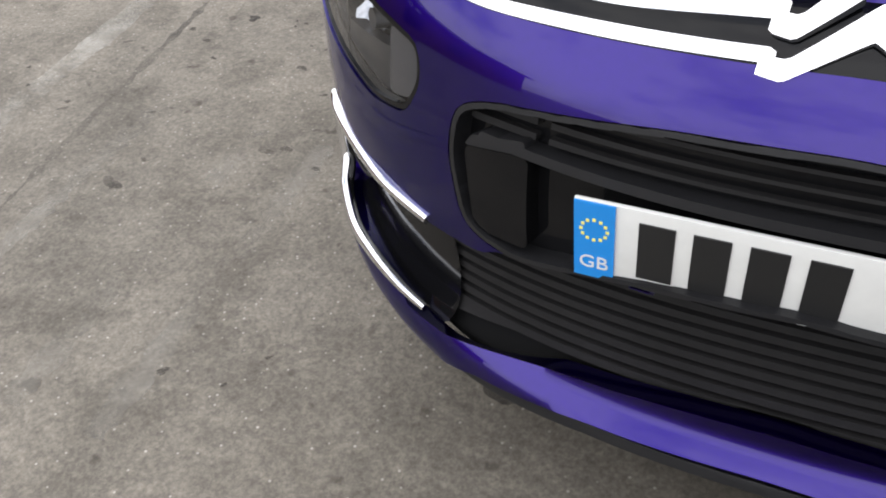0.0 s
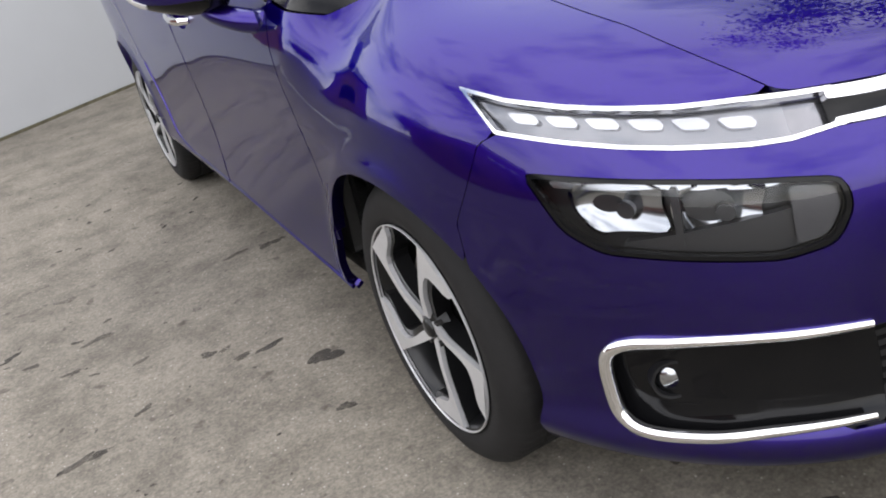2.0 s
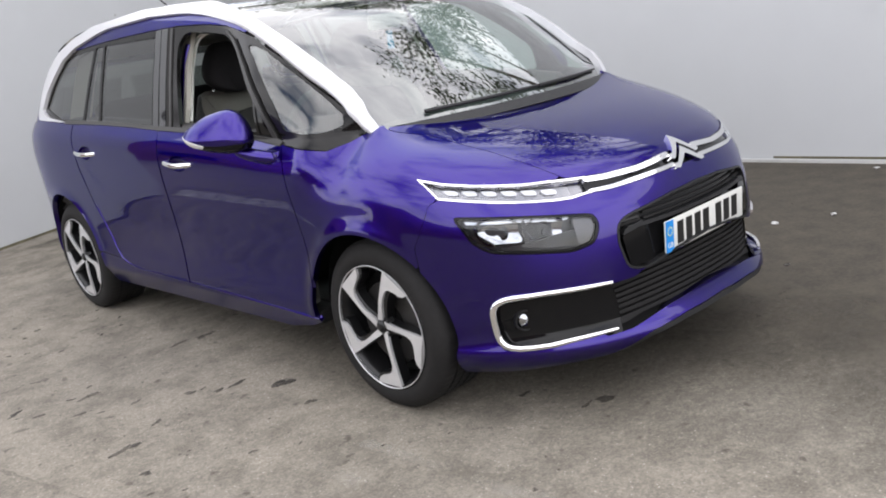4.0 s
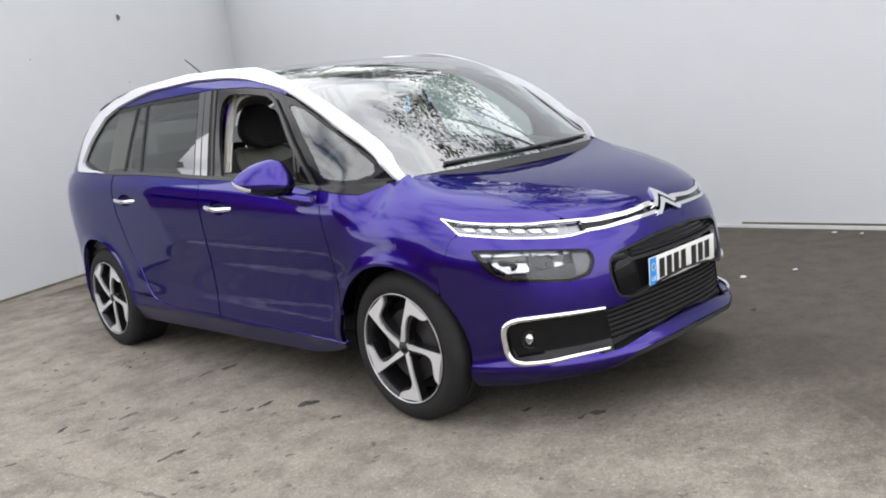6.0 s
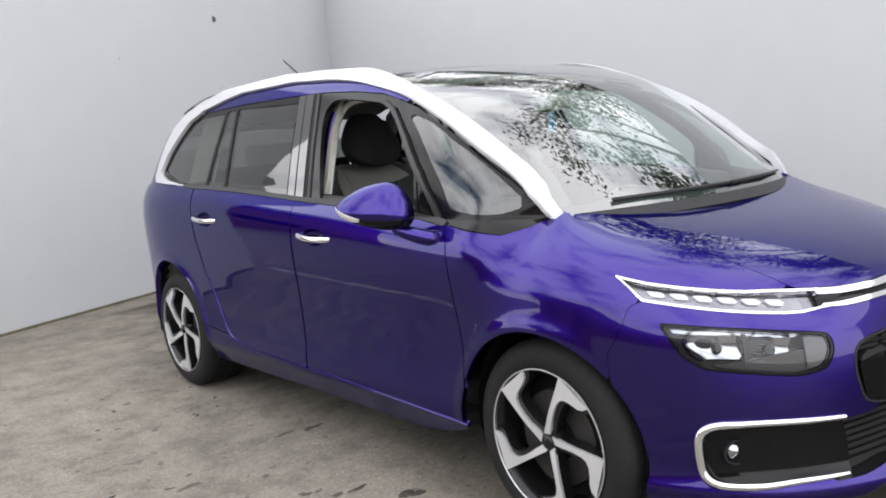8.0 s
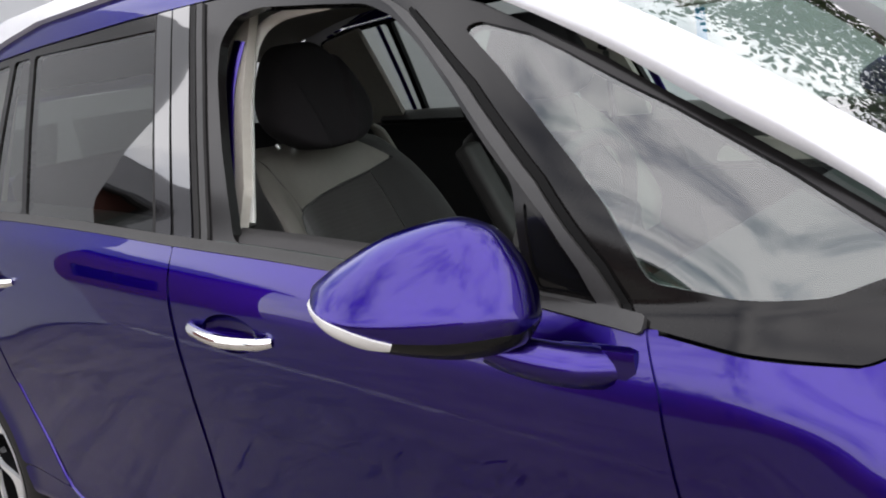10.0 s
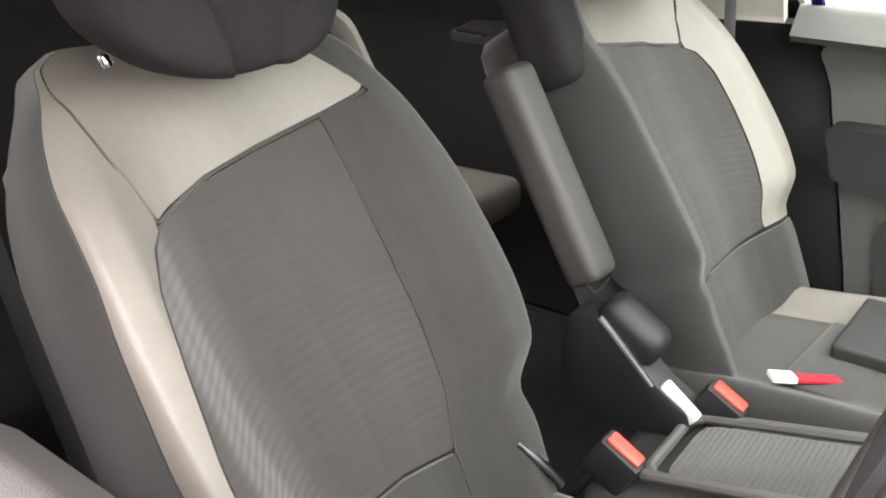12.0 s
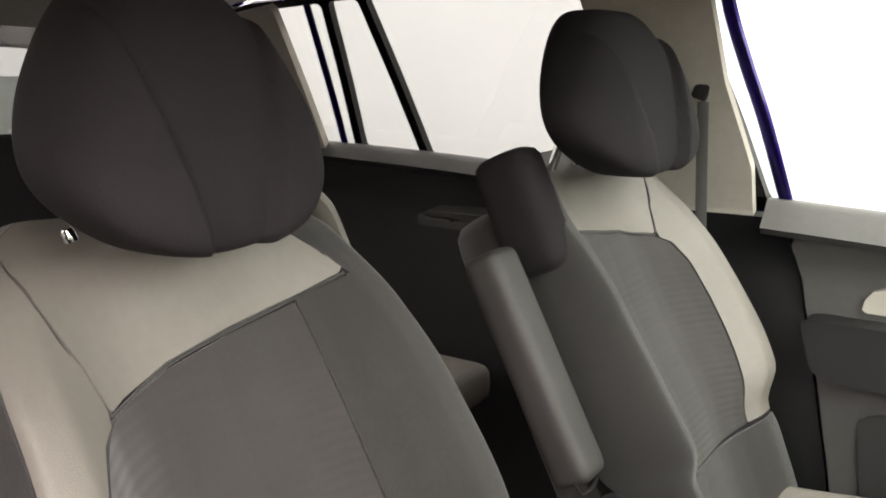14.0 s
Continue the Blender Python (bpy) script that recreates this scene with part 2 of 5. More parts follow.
def ragged_shade():
    """Wall-side shade painted in brown; it thins out, patchily, away from the wall's foot."""
    m = material("brown_ground_shade", (0.044, 0.037, 0.026), 0.9, 0.0, 0.0, 0.35, 60.0, 0.5, 90.0)
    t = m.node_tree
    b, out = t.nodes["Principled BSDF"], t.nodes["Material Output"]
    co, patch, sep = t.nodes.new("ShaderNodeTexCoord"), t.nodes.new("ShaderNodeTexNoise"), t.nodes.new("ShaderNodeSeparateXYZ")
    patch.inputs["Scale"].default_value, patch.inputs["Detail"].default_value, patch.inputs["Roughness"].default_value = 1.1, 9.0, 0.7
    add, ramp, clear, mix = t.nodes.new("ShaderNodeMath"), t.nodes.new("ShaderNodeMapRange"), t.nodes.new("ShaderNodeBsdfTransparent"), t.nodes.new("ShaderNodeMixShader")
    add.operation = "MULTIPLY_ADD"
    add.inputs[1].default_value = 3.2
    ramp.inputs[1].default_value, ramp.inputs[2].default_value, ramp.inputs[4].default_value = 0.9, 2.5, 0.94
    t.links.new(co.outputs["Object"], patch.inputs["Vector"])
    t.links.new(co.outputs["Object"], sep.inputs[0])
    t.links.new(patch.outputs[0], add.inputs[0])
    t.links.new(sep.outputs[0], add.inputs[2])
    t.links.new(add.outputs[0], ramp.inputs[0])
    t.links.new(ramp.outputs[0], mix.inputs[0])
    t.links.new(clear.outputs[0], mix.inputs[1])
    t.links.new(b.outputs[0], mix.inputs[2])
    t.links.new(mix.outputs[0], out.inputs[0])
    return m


painted_shade = ragged_shade()
line_paint = worn_paint("worn_white_line", (0.50, 0.48, 0.43), (0.23, 0.44, 0.45))
stain = worn_paint("damp_blotch", (0.036, 0.031, 0.026), (0.13, 0.36, 0.8))
line_white = worn_paint("white_line", (0.52, 0.51, 0.48), (0.12, 0.30, 0.85))
crack_dirt = worn_paint("crack_dirt", (0.075, 0.068, 0.058), (0.17, 0.40, 0.62))
dust = worn_paint("pale_dust", (0.30, 0.28, 0.245), (0.16, 0.42, 0.6))
leaf = material("foliage", (0.05, 0.075, 0.025), 0.6, 0.0, 0.0, 0.4, 3.0)
bark = material("bark", (0.10, 0.08, 0.06), 0.9, 0.0, 0.0, 0.3, 20.0)
roof_slate = material("slate_roof", (0.06, 0.062, 0.07), 0.6, 0.0, 0.0, 0.25, 6.0, 0.3, 20.0)
brick_red = material("red_brick", (0.13, 0.045, 0.035), 0.85, 0.0, 0.0, 0.2, 8.0)


# ---- building blocks ----
def mesh_object(name, verts, faces, mat, parent=None, label="", smooth=True):
    me = bpy.data.meshes.new(name)
    me.from_pydata([tuple(map(float, v)) for v in verts], [], faces)
    me.update()
    if smooth:
        me.shade_smooth()
    me.materials.append(mat)
    ob = new(name, me)
    ob.parent = parent
    return tagged(ob, label)


def part(name, bm, mat, parent=None, label="", smooth=True, flat_angle=40):
    me = bpy.data.meshes.new(name)
    bmesh.ops.recalc_face_normals(bm, faces=bm.faces)
    for f in bm.faces:
        f.smooth = smooth
    for e in bm.edges:
        if len(e.link_faces) == 2 and e.calc_face_angle(0) > radians(flat_angle):
            e.smooth = False
    bm.to_mesh(me)
    bm.free()
    me.materials.append(mat)
    ob = new(name, me)
    ob.parent = parent
    return tagged(ob, label)


def box(x0, x1, y0, y1, z0, z1, bevel=0.0, m=None, segments=2, bm=None):
    b = bmesh.new()
    bmesh.ops.create_cube(b, size=1, matrix=Matrix.LocRotScale(((x0 + x1) / 2, (y0 + y1) / 2, (z0 + z1) / 2), None, (x1 - x0, y1 - y0, z1 - z0)))
    if bevel:
        bmesh.ops.bevel(b, geom=b.edges[:], offset=bevel, segments=segments, profile=0.6, affect="EDGES")
    if m is not None:
        bmesh.ops.transform(b, matrix=m, verts=b.verts)
    if bm is None:
        return b
    join_into(bm, b)
    return bm


def join_into(bm, other):
    me = bpy.data.meshes.new("scratch")
    other.to_mesh(me)
    other.free()
    bm.from_mesh(me)
    bpy.data.meshes.remove(me)


def smooth_path(points, count, closed=False):
    pts = [Vector(p) for p in points]
    n, out = len(pts), []
    spans = n if closed else n - 1
    for i in range(count):
        s = i / (count if closed else count - 1) * spans
        k = min(int(s), spans - 1)
        t = s - k
        if closed:
            a, b, c, d = (pts[(k + j) % n] for j in (-1, 0, 1, 2))
        else:
            a, b, c, d = pts[max(k - 1, 0)], pts[k], pts[k + 1], pts[min(k + 2, n - 1)]
        out.append(0.5 * (2 * b + (c - a) * t + (2 * a - 5 * b + 4 * c - d) * t * t + (3 * b - a - 3 * c + d) * t ** 3))
    return out


def tube(points, radius, sides=10, closed=False, count=None, squash=1.0, up=(0, 0, 1), bm=None):
    """A round or oval bar along a smooth path; radius is a number or a list along the path."""
    path = smooth_path(points, count or max(8, 6 * len(points)), closed)
    bm = bm or bmesh.new()
    rings = []
    n = len(path)
    for i, p in enumerate(path):
        a, b = (path[(i - 1) % n], path[(i + 1) % n]) if closed else (path[max(i - 1, 0)], path[min(i + 1, n - 1)])
        d = (b - a).normalized()
        s = d.cross(Vector(up)).normalized()
        v = s.cross(d)
        r = radius if not isinstance(radius, (list, tuple)) else float(np.interp(i / (n - 1), np.linspace(0, 1, len(radius)), radius))
        rings.append([bm.verts.new(p + s * r * math.cos(w) + v * r * squash * math.sin(w)) for w in (2 * math.pi * k / sides for k in range(sides))])
    for i in range(n if closed else n - 1):
        u, w = rings[i], rings[(i + 1) % n]
        for k in range(sides):
            bm.faces.new((u[k], u[(k + 1) % sides], w[(k + 1) % sides], w[k]))
    if not closed:
        bm.faces.new(rings[0])
        bm.faces.new(rings[-1][::-1])
    return bm


def lathe(profile, sides=64, bm=None):
    """Turns (radius, x) pairs round the x axis."""
    bm = bm or bmesh.new()
    rings = [[bm.verts.new((x, r * math.cos(a), r * math.sin(a))) for a in (2 * math.pi * k / sides for k in range(sides))] for r, x in profile]
    for u, w in zip(rings, rings[1:]):
        for k in range(sides):
            bm.faces.new((u[k], u[(k + 1) % sides], w[(k + 1) % sides], w[k]))
    return bm


def slab(outline, thick, bevel=0.0, m=None):
    """A flat outline in x and y, thickened along z, its upper rim rounded."""
    bm = bmesh.new()
    f = bm.faces.new([bm.verts.new((x, y, 0)) for x, y in outline])
    ext = bmesh.ops.extrude_face_region(bm, geom=[f])
    bmesh.ops.translate(bm, vec=(0, 0, thick), verts=[g for g in ext["geom"] if isinstance(g, bmesh.types.BMVert)])
    if bevel:
        top = [e for e in bm.edges if all(abs(v.co.z - thick) < 1e-6 for v in e.verts)]
        bmesh.ops.bevel(bm, geom=top, offset=bevel, segments=2, profile=0.5, affect="EDGES")
    if m is not None:
        bmesh.ops.transform(bm, matrix=m, verts=bm.verts)
    return bm


# signed distances in a chart: positive inside
def poly(points):
    pts = np.array(points, float)

    def field(a, b):
        d = np.full(a.shape, 1e9)
        inside = np.zeros(a.shape, bool)
        for (x0, y0), (x1, y1) in zip(pts, np.roll(pts, -1, 0)):
            ex, ey = x1 - x0, y1 - y0
            t = np.clip(((a - x0) * ex + (b - y0) * ey) / (ex * ex + ey * ey + 1e-12), 0, 1)
            d = np.minimum(d, np.hypot(a - x0 - t * ex, b - y0 - t * ey))
            cross = (y0 > b) != (y1 > b)
            with np.errstate(divide="ignore", invalid="ignore"):
                inside ^= cross & (a < x0 + (b - y0) / (y1 - y0 + 1e-15) * ex)
        return np.where(inside, d, -d)
    return field


def rounded(points, r):
    """The outline with its corners rounded."""
    pts = [Vector((*p, 0)) for p in points]
    out = []
    for i, p in enumerate(pts):
        a, b = pts[i - 1] - p, pts[(i + 1) % len(pts)] - p
        k = min(r, a.length * 0.45, b.length * 0.45)
        p0, p1 = p + a.normalized() * k, p + b.normalized() * k
        for t in (0, 0.25, 0.5, 0.75, 1):
            q = p0 * (1 - t) ** 2 + p * 2 * t * (1 - t) + p1 * t * t
            out.append((q.x, q.y))
    return out


def disc(ca, cb, r):
    return lambda a, b: r - np.hypot(a - ca, b - cb)


def both(*fields):
    return lambda a, b: np.minimum.reduce([f(a, b) for f in fields])


def less(field, *cuts):
    return lambda a, b: np.minimum.reduce([field(a, b)] + [-c(a, b) for c in cuts])


def grown(field, by):
    return lambda a, b: field(a, b) + by


def sheet(name, fn, ar, br, cell, field, mat, parent, flange=0.014, offset=0.0, mirror=False, label="", back=0.0):
    """A piece of a curved surface fn(a, b), cut out where field is positive, with its rim folded inwards by flange, or thickened by back."""
    na, nb = max(2, int((ar[1] - ar[0]) / cell) + 1), max(2, int((br[1] - br[0]) / cell) + 1)
    A, B = np.meshgrid(np.linspace(*ar, na), np.linspace(*br, nb), indexing="ij")
    F = field(A, B) if field else np.ones_like(A)
    at, params, faces = {}, [], []

    def corner(i, j):
        key = (i, j)
        if key not in at:
            at[key] = len(params)
            params.append((A[i, j], B[i, j]))
        return at[key]

    def crossing(i, j, k, l):
        key = (min((i, j), (k, l)), max((i, j), (k, l)), 1)
        if key not in at:
            t = F[i, j] / (F[i, j] - F[k, l])
            at[key] = len(params)
            params.append((A[i, j] + t * (A[k, l] - A[i, j]), B[i, j] + t * (B[k, l] - B[i, j])))
        return at[key]

    inside = F > 0
    some = inside[:-1, :-1] | inside[1:, :-1] | inside[:-1, 1:] | inside[1:, 1:]
    for i, j in np.argwhere(some):
        ring = ((i, j), (i + 1, j), (i + 1, j + 1), (i, j + 1))
        f = []
        for u, v in zip(ring, ring[1:] + ring[:1]):
            if inside[u]:
                f.append(corner(*u))
            if inside[u] != inside[v]:
                f.append(crossing(*u, *v))
        if len(f) > 2:
            faces.append(f)
    if not faces:
        raise ValueError("empty sheet " + name)
    P = np.array(params)
    e = 1e-3
    pos = fn(P[:, 0], P[:, 1])
    nrm = np.cross(fn(P[:, 0] + e, P[:, 1]) - fn(P[:, 0] - e, P[:, 1]), fn(P[:, 0], P[:, 1] + e) - fn(P[:, 0], P[:, 1] - e))
    nrm /= np.linalg.norm(nrm, axis=1)[:, None] + 1e-12
    flip = np.sum(nrm * (pos - np.array([0, 1.4, 0.6])), axis=1).mean() < 0
    if flip:
        nrm = -nrm
    pos = pos + nrm * offset
    edges = {}
    for f in faces:
        for u, v in zip(f, f[1:] + f[:1]):
            edges[(u, v)] = 1
    rim = [(u, v) for u, v in edges if (v, u) not in edges]
    verts = list(pos)
    depth = back or flange
    if depth:
        top, low = {}, {}
        for u in {k for pair in rim for k in pair}:
            top[u] = len(verts)
            verts.append(pos[u])
            low[u] = len(verts)
            verts.append(pos[u] - nrm[u] * depth)
        faces += [[top[v], top[u], low[u], low[v]] for u, v in rim]
        if back:
            shift = len(verts)
            verts += list(pos - nrm * back)
            faces += [[k + shift for k in f[::-1]] for f in faces[:len(faces) - len(rim)]]
    verts = np.array(verts)
    if mirror:
        verts[:, 0] *= -1
    if flip != mirror:
        faces = [f[::-1] for f in faces]
    return mesh_object(name, verts, faces, mat, parent, label)


# ---- the car's surfaces ----
def curve(xs, ys):
    """A smooth function through the given stations that does not overshoot."""
    xs, ys = np.array(xs, float), np.array(ys, float)
    h, d = np.diff(xs), np.diff(ys) / np.diff(xs)
    m = np.zeros_like(ys)
    m[0], m[-1] = d[0], d[-1]
    ok = d[:-1] * d[1:] > 0
    m[1:-1][ok] = (2 * d[:-1] * d[1:] / np.where(ok, d[:-1] + d[1:], 1))[ok]
    def at(x):
        x = np.clip(np.asarray(x, float), xs[0], xs[-1])
        i = np.clip(np.searchsorted(xs, x) - 1, 0, len(h) - 1)
        t = (x - xs[i]) / h[i]
        return ((1 + 2 * t) * (1 - t) ** 2 * ys[i] + t * (1 - t) ** 2 * h[i] * m[i]
                + t * t * (3 - 2 * t) * ys[i + 1] + t * t * (t - 1) * h[i] * m[i + 1])
    return at


def step(x, a, b):
    t = np.clip((np.asarray(x, float) - a) / (b - a), 0, 1)
    return t * t * (3 - 2 * t)
YC, ARC, RC = 0.05, 1.25, 2.55
nose_w = curve([.15, .2, .25, .275, .31, .4, .5, .65, .7, .8, .875, .93, .98, 1.02, 1.04, 1.055, 1.06, 1.7],
               [.78, .85, .886, .896, .887, .893, .898, .905, .907, .9, .878, .84, .785, .735, .695, .64, .62, .60])
nose_y = curve([.15, .2, .235, .262, .295, .335, .4, .5, .62, .7, .78, .84, .88, .92, .96, 1.0, 1.03, 1.05, 1.06, 1.7],
               [-.70, -.82, -.885, -.898, -.893, -.864, -.856, -.85, -.84, -.825, -.785, -.735, -.66, -.55, -.4, -.2, -.06, .0, .03, .04])
nose_n = curve([.2, .5, .7, .9, 1.06], [2.35, 2.35, 2.25, 2.1, 2.1])
belt_z = curve([0, .4, 1, 1.5, 2.2, 2.7, 3.2], [1.01, 1.03, 1.077, 1.1, 1.14, 1.155, 1.16])
door_w = curve([.15, .22, .3, .36, .5, .65, .8, .92, .98, 1.02, 1.05, 1.075, 1.1, 1.2, 1.3, 1.4, 1.5, 1.57, 1.62, 1.7],
               [.83, .865, .897, .898, .893, .898, .91, .9165, .915, .908, .898, .885, .870, .83, .79, .747, .703, .668, .63, .55])
tail_y = curve([.15, .3, .6, .9, 1.1, 1.3, 1.5, 1.6, 1.7], [3.6, 3.68, 3.73, 3.72, 3.66, 3.56, 3.42, 3.2, 3.0])


bar_low = curve([.0, .03, .141, .301, .454, .645, .783, .921, 1.125, 1.332, 1.65], [1.042, 1.055, 1.137, 1.238, 1.335, 1.430, 1.483, 1.519, 1.560, 1.584, 1.602])


def side_base(y, z):
    zz = z - (belt_z(y) - 1.1) * step(z, .55, 1.0)
    nw = np.where(z > 1.035, .705, nose_w(z))
    s = step(y, YC, .42 - .11 * step(z, .75, .95))
    s = s + (np.clip((y - .18) / .57, 0, 1) - s) * step(z, 1.0, 1.2)
    w = nw + (door_w(zz) - nw) * s
    t = np.clip((y - RC) / (tail_y(z) - RC), 0, .9999)
    w = w * (1 - t ** 3.2) ** (1 / 3.2)
    for yw in (0, 2.84):
        r = np.hypot(y - yw, z - .335)
        w = w + .012 * np.exp(-((r - (.372 if yw == 0 else .385)) / .035) ** 2) * step(z, .28, .4)
    return w


def side_w(y, z):
    """The side with its glass drawn straight from the belt to the roof bar."""
    y, z = np.broadcast_arrays(np.asarray(y, float), np.asarray(z, float))
    w, top = side_base(y, z), np.maximum(bar_low(y - YC), 1.12)
    t = np.clip((z - 1.04) / (top - 1.04), 0, 1)
    even = side_base(y, np.full_like(z, 1.04)) * (1 - t) + side_base(y, top) * t + (.03 + .17 * np.exp(-((y - .6) / .24) ** 2)) * t * (1 - t)
    return np.where((t > 0) & (t < 1), w + (even - w) * (1 - step(y, .75, 1.1)), w)


def skin(p, z):
    """The painted skin on the driver's side: p runs along the body, backwards from YC, forwards round the nose to its middle."""
    p, z = np.broadcast_arrays(np.asarray(p, float), np.asarray(z, float))
    f = np.clip(-p / ARC, 0, 1) * math.pi / 2
    n, d = nose_n(z), YC - nose_y(z)
    y = np.where(p >= 0, YC + p, YC - d * np.sin(f) ** (2 / n))
    x = np.where(p >= 0, side_w(np.maximum(y, YC), z), nose_w(z) * np.clip(np.cos(f), 0, 1) ** (2 / n))
    r = np.hypot(y, z - .335)
    x = np.where(p < 0, x + .012 * np.exp(-((r - .372) / .035) ** 2) * step(z, .28, .4) * step(p, -.45, 0), x)
    return np.stack([-x, y, z], -1)


def p_at_x(x, z):
    w = nose_w(z)
    return -ARC * 2 / math.pi * np.arccos(np.clip(np.abs(x) / w, 0, 1) ** (nose_n(z) / 2))


def p_at_y(y, z):
    y=np.asarray(y,float); z=np.asarray(z,float)
    d = YC - nose_y(z)
    return np.where(y >= YC, y - YC, -ARC * 2 / math.pi * np.arcsin(np.clip((YC - np.minimum(y,YC)) / d, 0, 1) ** (nose_n(z) / 2)))

def hood_z(x, y):
    """Height of the bonnet's skin over (x, y)."""
    lo, hi = np.full_like(x, 0.62), np.full_like(x, 1.0599)
    for _ in range(40):
        mid = (lo + hi) / 2
        n, d, w = nose_n(mid), YC - nose_y(mid), nose_w(mid)
        out = (np.abs(x) / w) ** n + (np.clip(YC - y, 0, None) / d) ** n > 1
        hi, lo = np.where(out, mid, hi), np.where(out, lo, mid)
    return (lo + hi) / 2


def hood(x, y):
    return np.stack([x, y, hood_z(x, y)], -1)


tail_fall = curve([1.5, 1.781, 2.398, 2.804, 3.1, 3.35], [1.628, 1.637, 1.617, 1.553, 1.465, 1.38])


def roof_line(y):
    """Height of the windscreen and roof along the car: one even sweep in front, the tail's fall behind."""
    y = np.asarray(y, float)
    front = .996 + .746 * y - .1135 * np.log1p(np.exp((np.clip(y, -1, 3) - .80) / .16))
    return front + (tail_fall(y) - front) * step(y, 1.5, 2.0)


def roof(x, y):
    k = 1 - (x / .7) ** 2
    return np.stack([x, y, roof_line(y + .19 * k * (1 - step(y, .4, 1.3))) + .022 * k * step(y, .3, 1.0)], -1)


def cowl_y(x):
    return .03 - .17 * (1 - (x / .68) ** 2)


def nose(q, z):
    """The skin round the nose from side to side; q is 0 at the car's middle and below 0 on the driver's side."""
    s = skin(np.abs(q) - ARC, z)
    s[..., 0] *= np.where(q < 0, 1, -1)
    return s


def half(field):
    """A field of the driver's side, used on both sides of the nose."""
    return lambda q, z: field(np.abs(q) - ARC, z)


def arch(yw, r):
    return lambda p, z: r - np.hypot(skin(p, z)[..., 1] - yw, z - .335)


# ---- the setting ----
def setting():
    g = mesh_object("ground", [(-150, -150, GROUND), (150, -150, GROUND), (150, 150, GROUND), (-150, 150, GROUND)], [(0, 1, 2, 3)], asphalt, smooth=False)
    tagged(g, "worn grey-brown asphalt yard with grit and stains", "ground", kind="structure")
    wall = part("wall_east", box(WALL_X, WALL_X + .2, -9.0, 7.9, 0, WALL_H), wall_paint, smooth=False)
    tagged(wall, "tall smooth pale grey painted wall beside the car", "wall", kind="structure")
    a, b = Vector((-2.4, WALL_Y - 2.4 * WALL_SLOPE, 0)), Vector((WALL_X + .15, WALL_Y + (WALL_X + .15) * WALL_SLOPE, 0))
    length, turn = (b - a).length, math.atan2(b.y - a.y, b.x - a.x)
    m = Matrix.Translation(a) @ Matrix.Rotation(turn, 4, "Z")
    back = part("wall_north", box(0, length, 0, .2, 0, WALL_H, m=m), wall_paint, smooth=False)
    tagged(back, "tall smooth pale grey painted wall behind the car", "wall", kind="structure")
    # brown strip that paints the shadow line of the gap under the wall
    t1 = part("trim_east", box(WALL_X - .004, WALL_X + .01, -9.0, .62, .034, .050, .003), moss_and_gap_shade, smooth=False)
    tagged(t1, "brown strip painted as the shadowed gap along the foot of the grey wall", "trim", kind="structure")
    t3 = part("trim_foot", box(WALL_X - .022, WALL_X - .004, -9.0, 7.6, .0, .032, .006), trim_grey, smooth=False)
    tagged(t3, "pale dirty strip under the grey wall", "trim", kind="structure")
    t2 = part("trim_north", box(0, length - .2, -.025, -.003, .0, .028, .008, m=m), moss_and_gap_shade, smooth=False)
    tagged(t2, "mossy dirt along the foot of the grey wall", "trim", kind="structure")

    for u, z, r in ((1.45, 2.65, .045), (1.44, 1.94, .010), (1.7, 1.6, .007), (.2, 2.2, .006), (2.4, 1.1, .007)):
        c = m.inverted() @ Vector((u, WALL_Y + u * WALL_SLOPE, z))
        bm = slab([(r * (.7 + .3 * math.sin(3.1 * k)) * math.cos(k * .785), r * (.7 + .3 * math.cos(2.3 * k)) * math.sin(k * .785)) for k in range(8)], .003, m=m @ Matrix.Translation((c.x, -.0035, c.z)) @ Matrix.Rotation(radians(90), 4, "X"))
        part("mark", bm, bark, back, smooth=False)
    part("cable", tube([(WALL_X - .05, WALL_Y + 3.6 * WALL_SLOPE - .06, 2.72), (WALL_X - .05, WALL_Y + 3.6 * WALL_SLOPE - .06, WALL_H)], .012, 8), seal, back)


WALL_X, WALL_Y, WALL_SLOPE, WALL_H, GROUND = 3.40, 6.12, .46, 3.6, .007
setting()

# ---- the car: outside ----
car = tagged(new("car"), "glossy blue-violet people carrier with silver roof bars, driver's window open", "car")

SHUT = [(-.80, .828), (-.684, .924), (-.545, .996), (-.193, 1.045), (0, 1.048)]
DRL_TOP = [(-.338, .882), (-.42, .862), (-.508, .848), (-.59, .838), (-.667, .830), (-.745, .826), (-.82, .820), (-.945, .812), (-1.035, .812), (-1.19, .822), (-1.26, .826)]
DRL_LOW = [(-1.26, .776), (-1.196, .774), (-1.12, .772), (-1.017, .768), (-.927, .765), (-.86, .768), (-.797, .762), (-.744, .764), (-.647, .774), (-.571, .784), (-.49, .797), (-.385, .815)]
BUMPER = DRL_LOW + [(-.345, .80), (-.25, .66), (-.25, .19), (-.5, .19), (-.80, .228), (-.88, .252), (-.95, .278), (-1.1, .299), (-1.26, .306)]
FENDER = [(-.345, .80), (-.385, .815)] + DRL_TOP[:6] + SHUT + [(.02, 1.03), (.06, 1.008), (.131, .985), (.219, .998), (.356, 1.017), (.330, .953), (.309, .80), (.291, .6), (.285, .2), (-.25, .2), (-.25, .66)]
HEADLAMP = rounded([(-.405, .758), (-.477, .752), (-.638, .736), (-.787, .717), (-.85, .706), (-.858, .66), (-.83, .61), (-.755, .597), (-.609, .614), (-.50, .628), (-.447, .663)], .02)
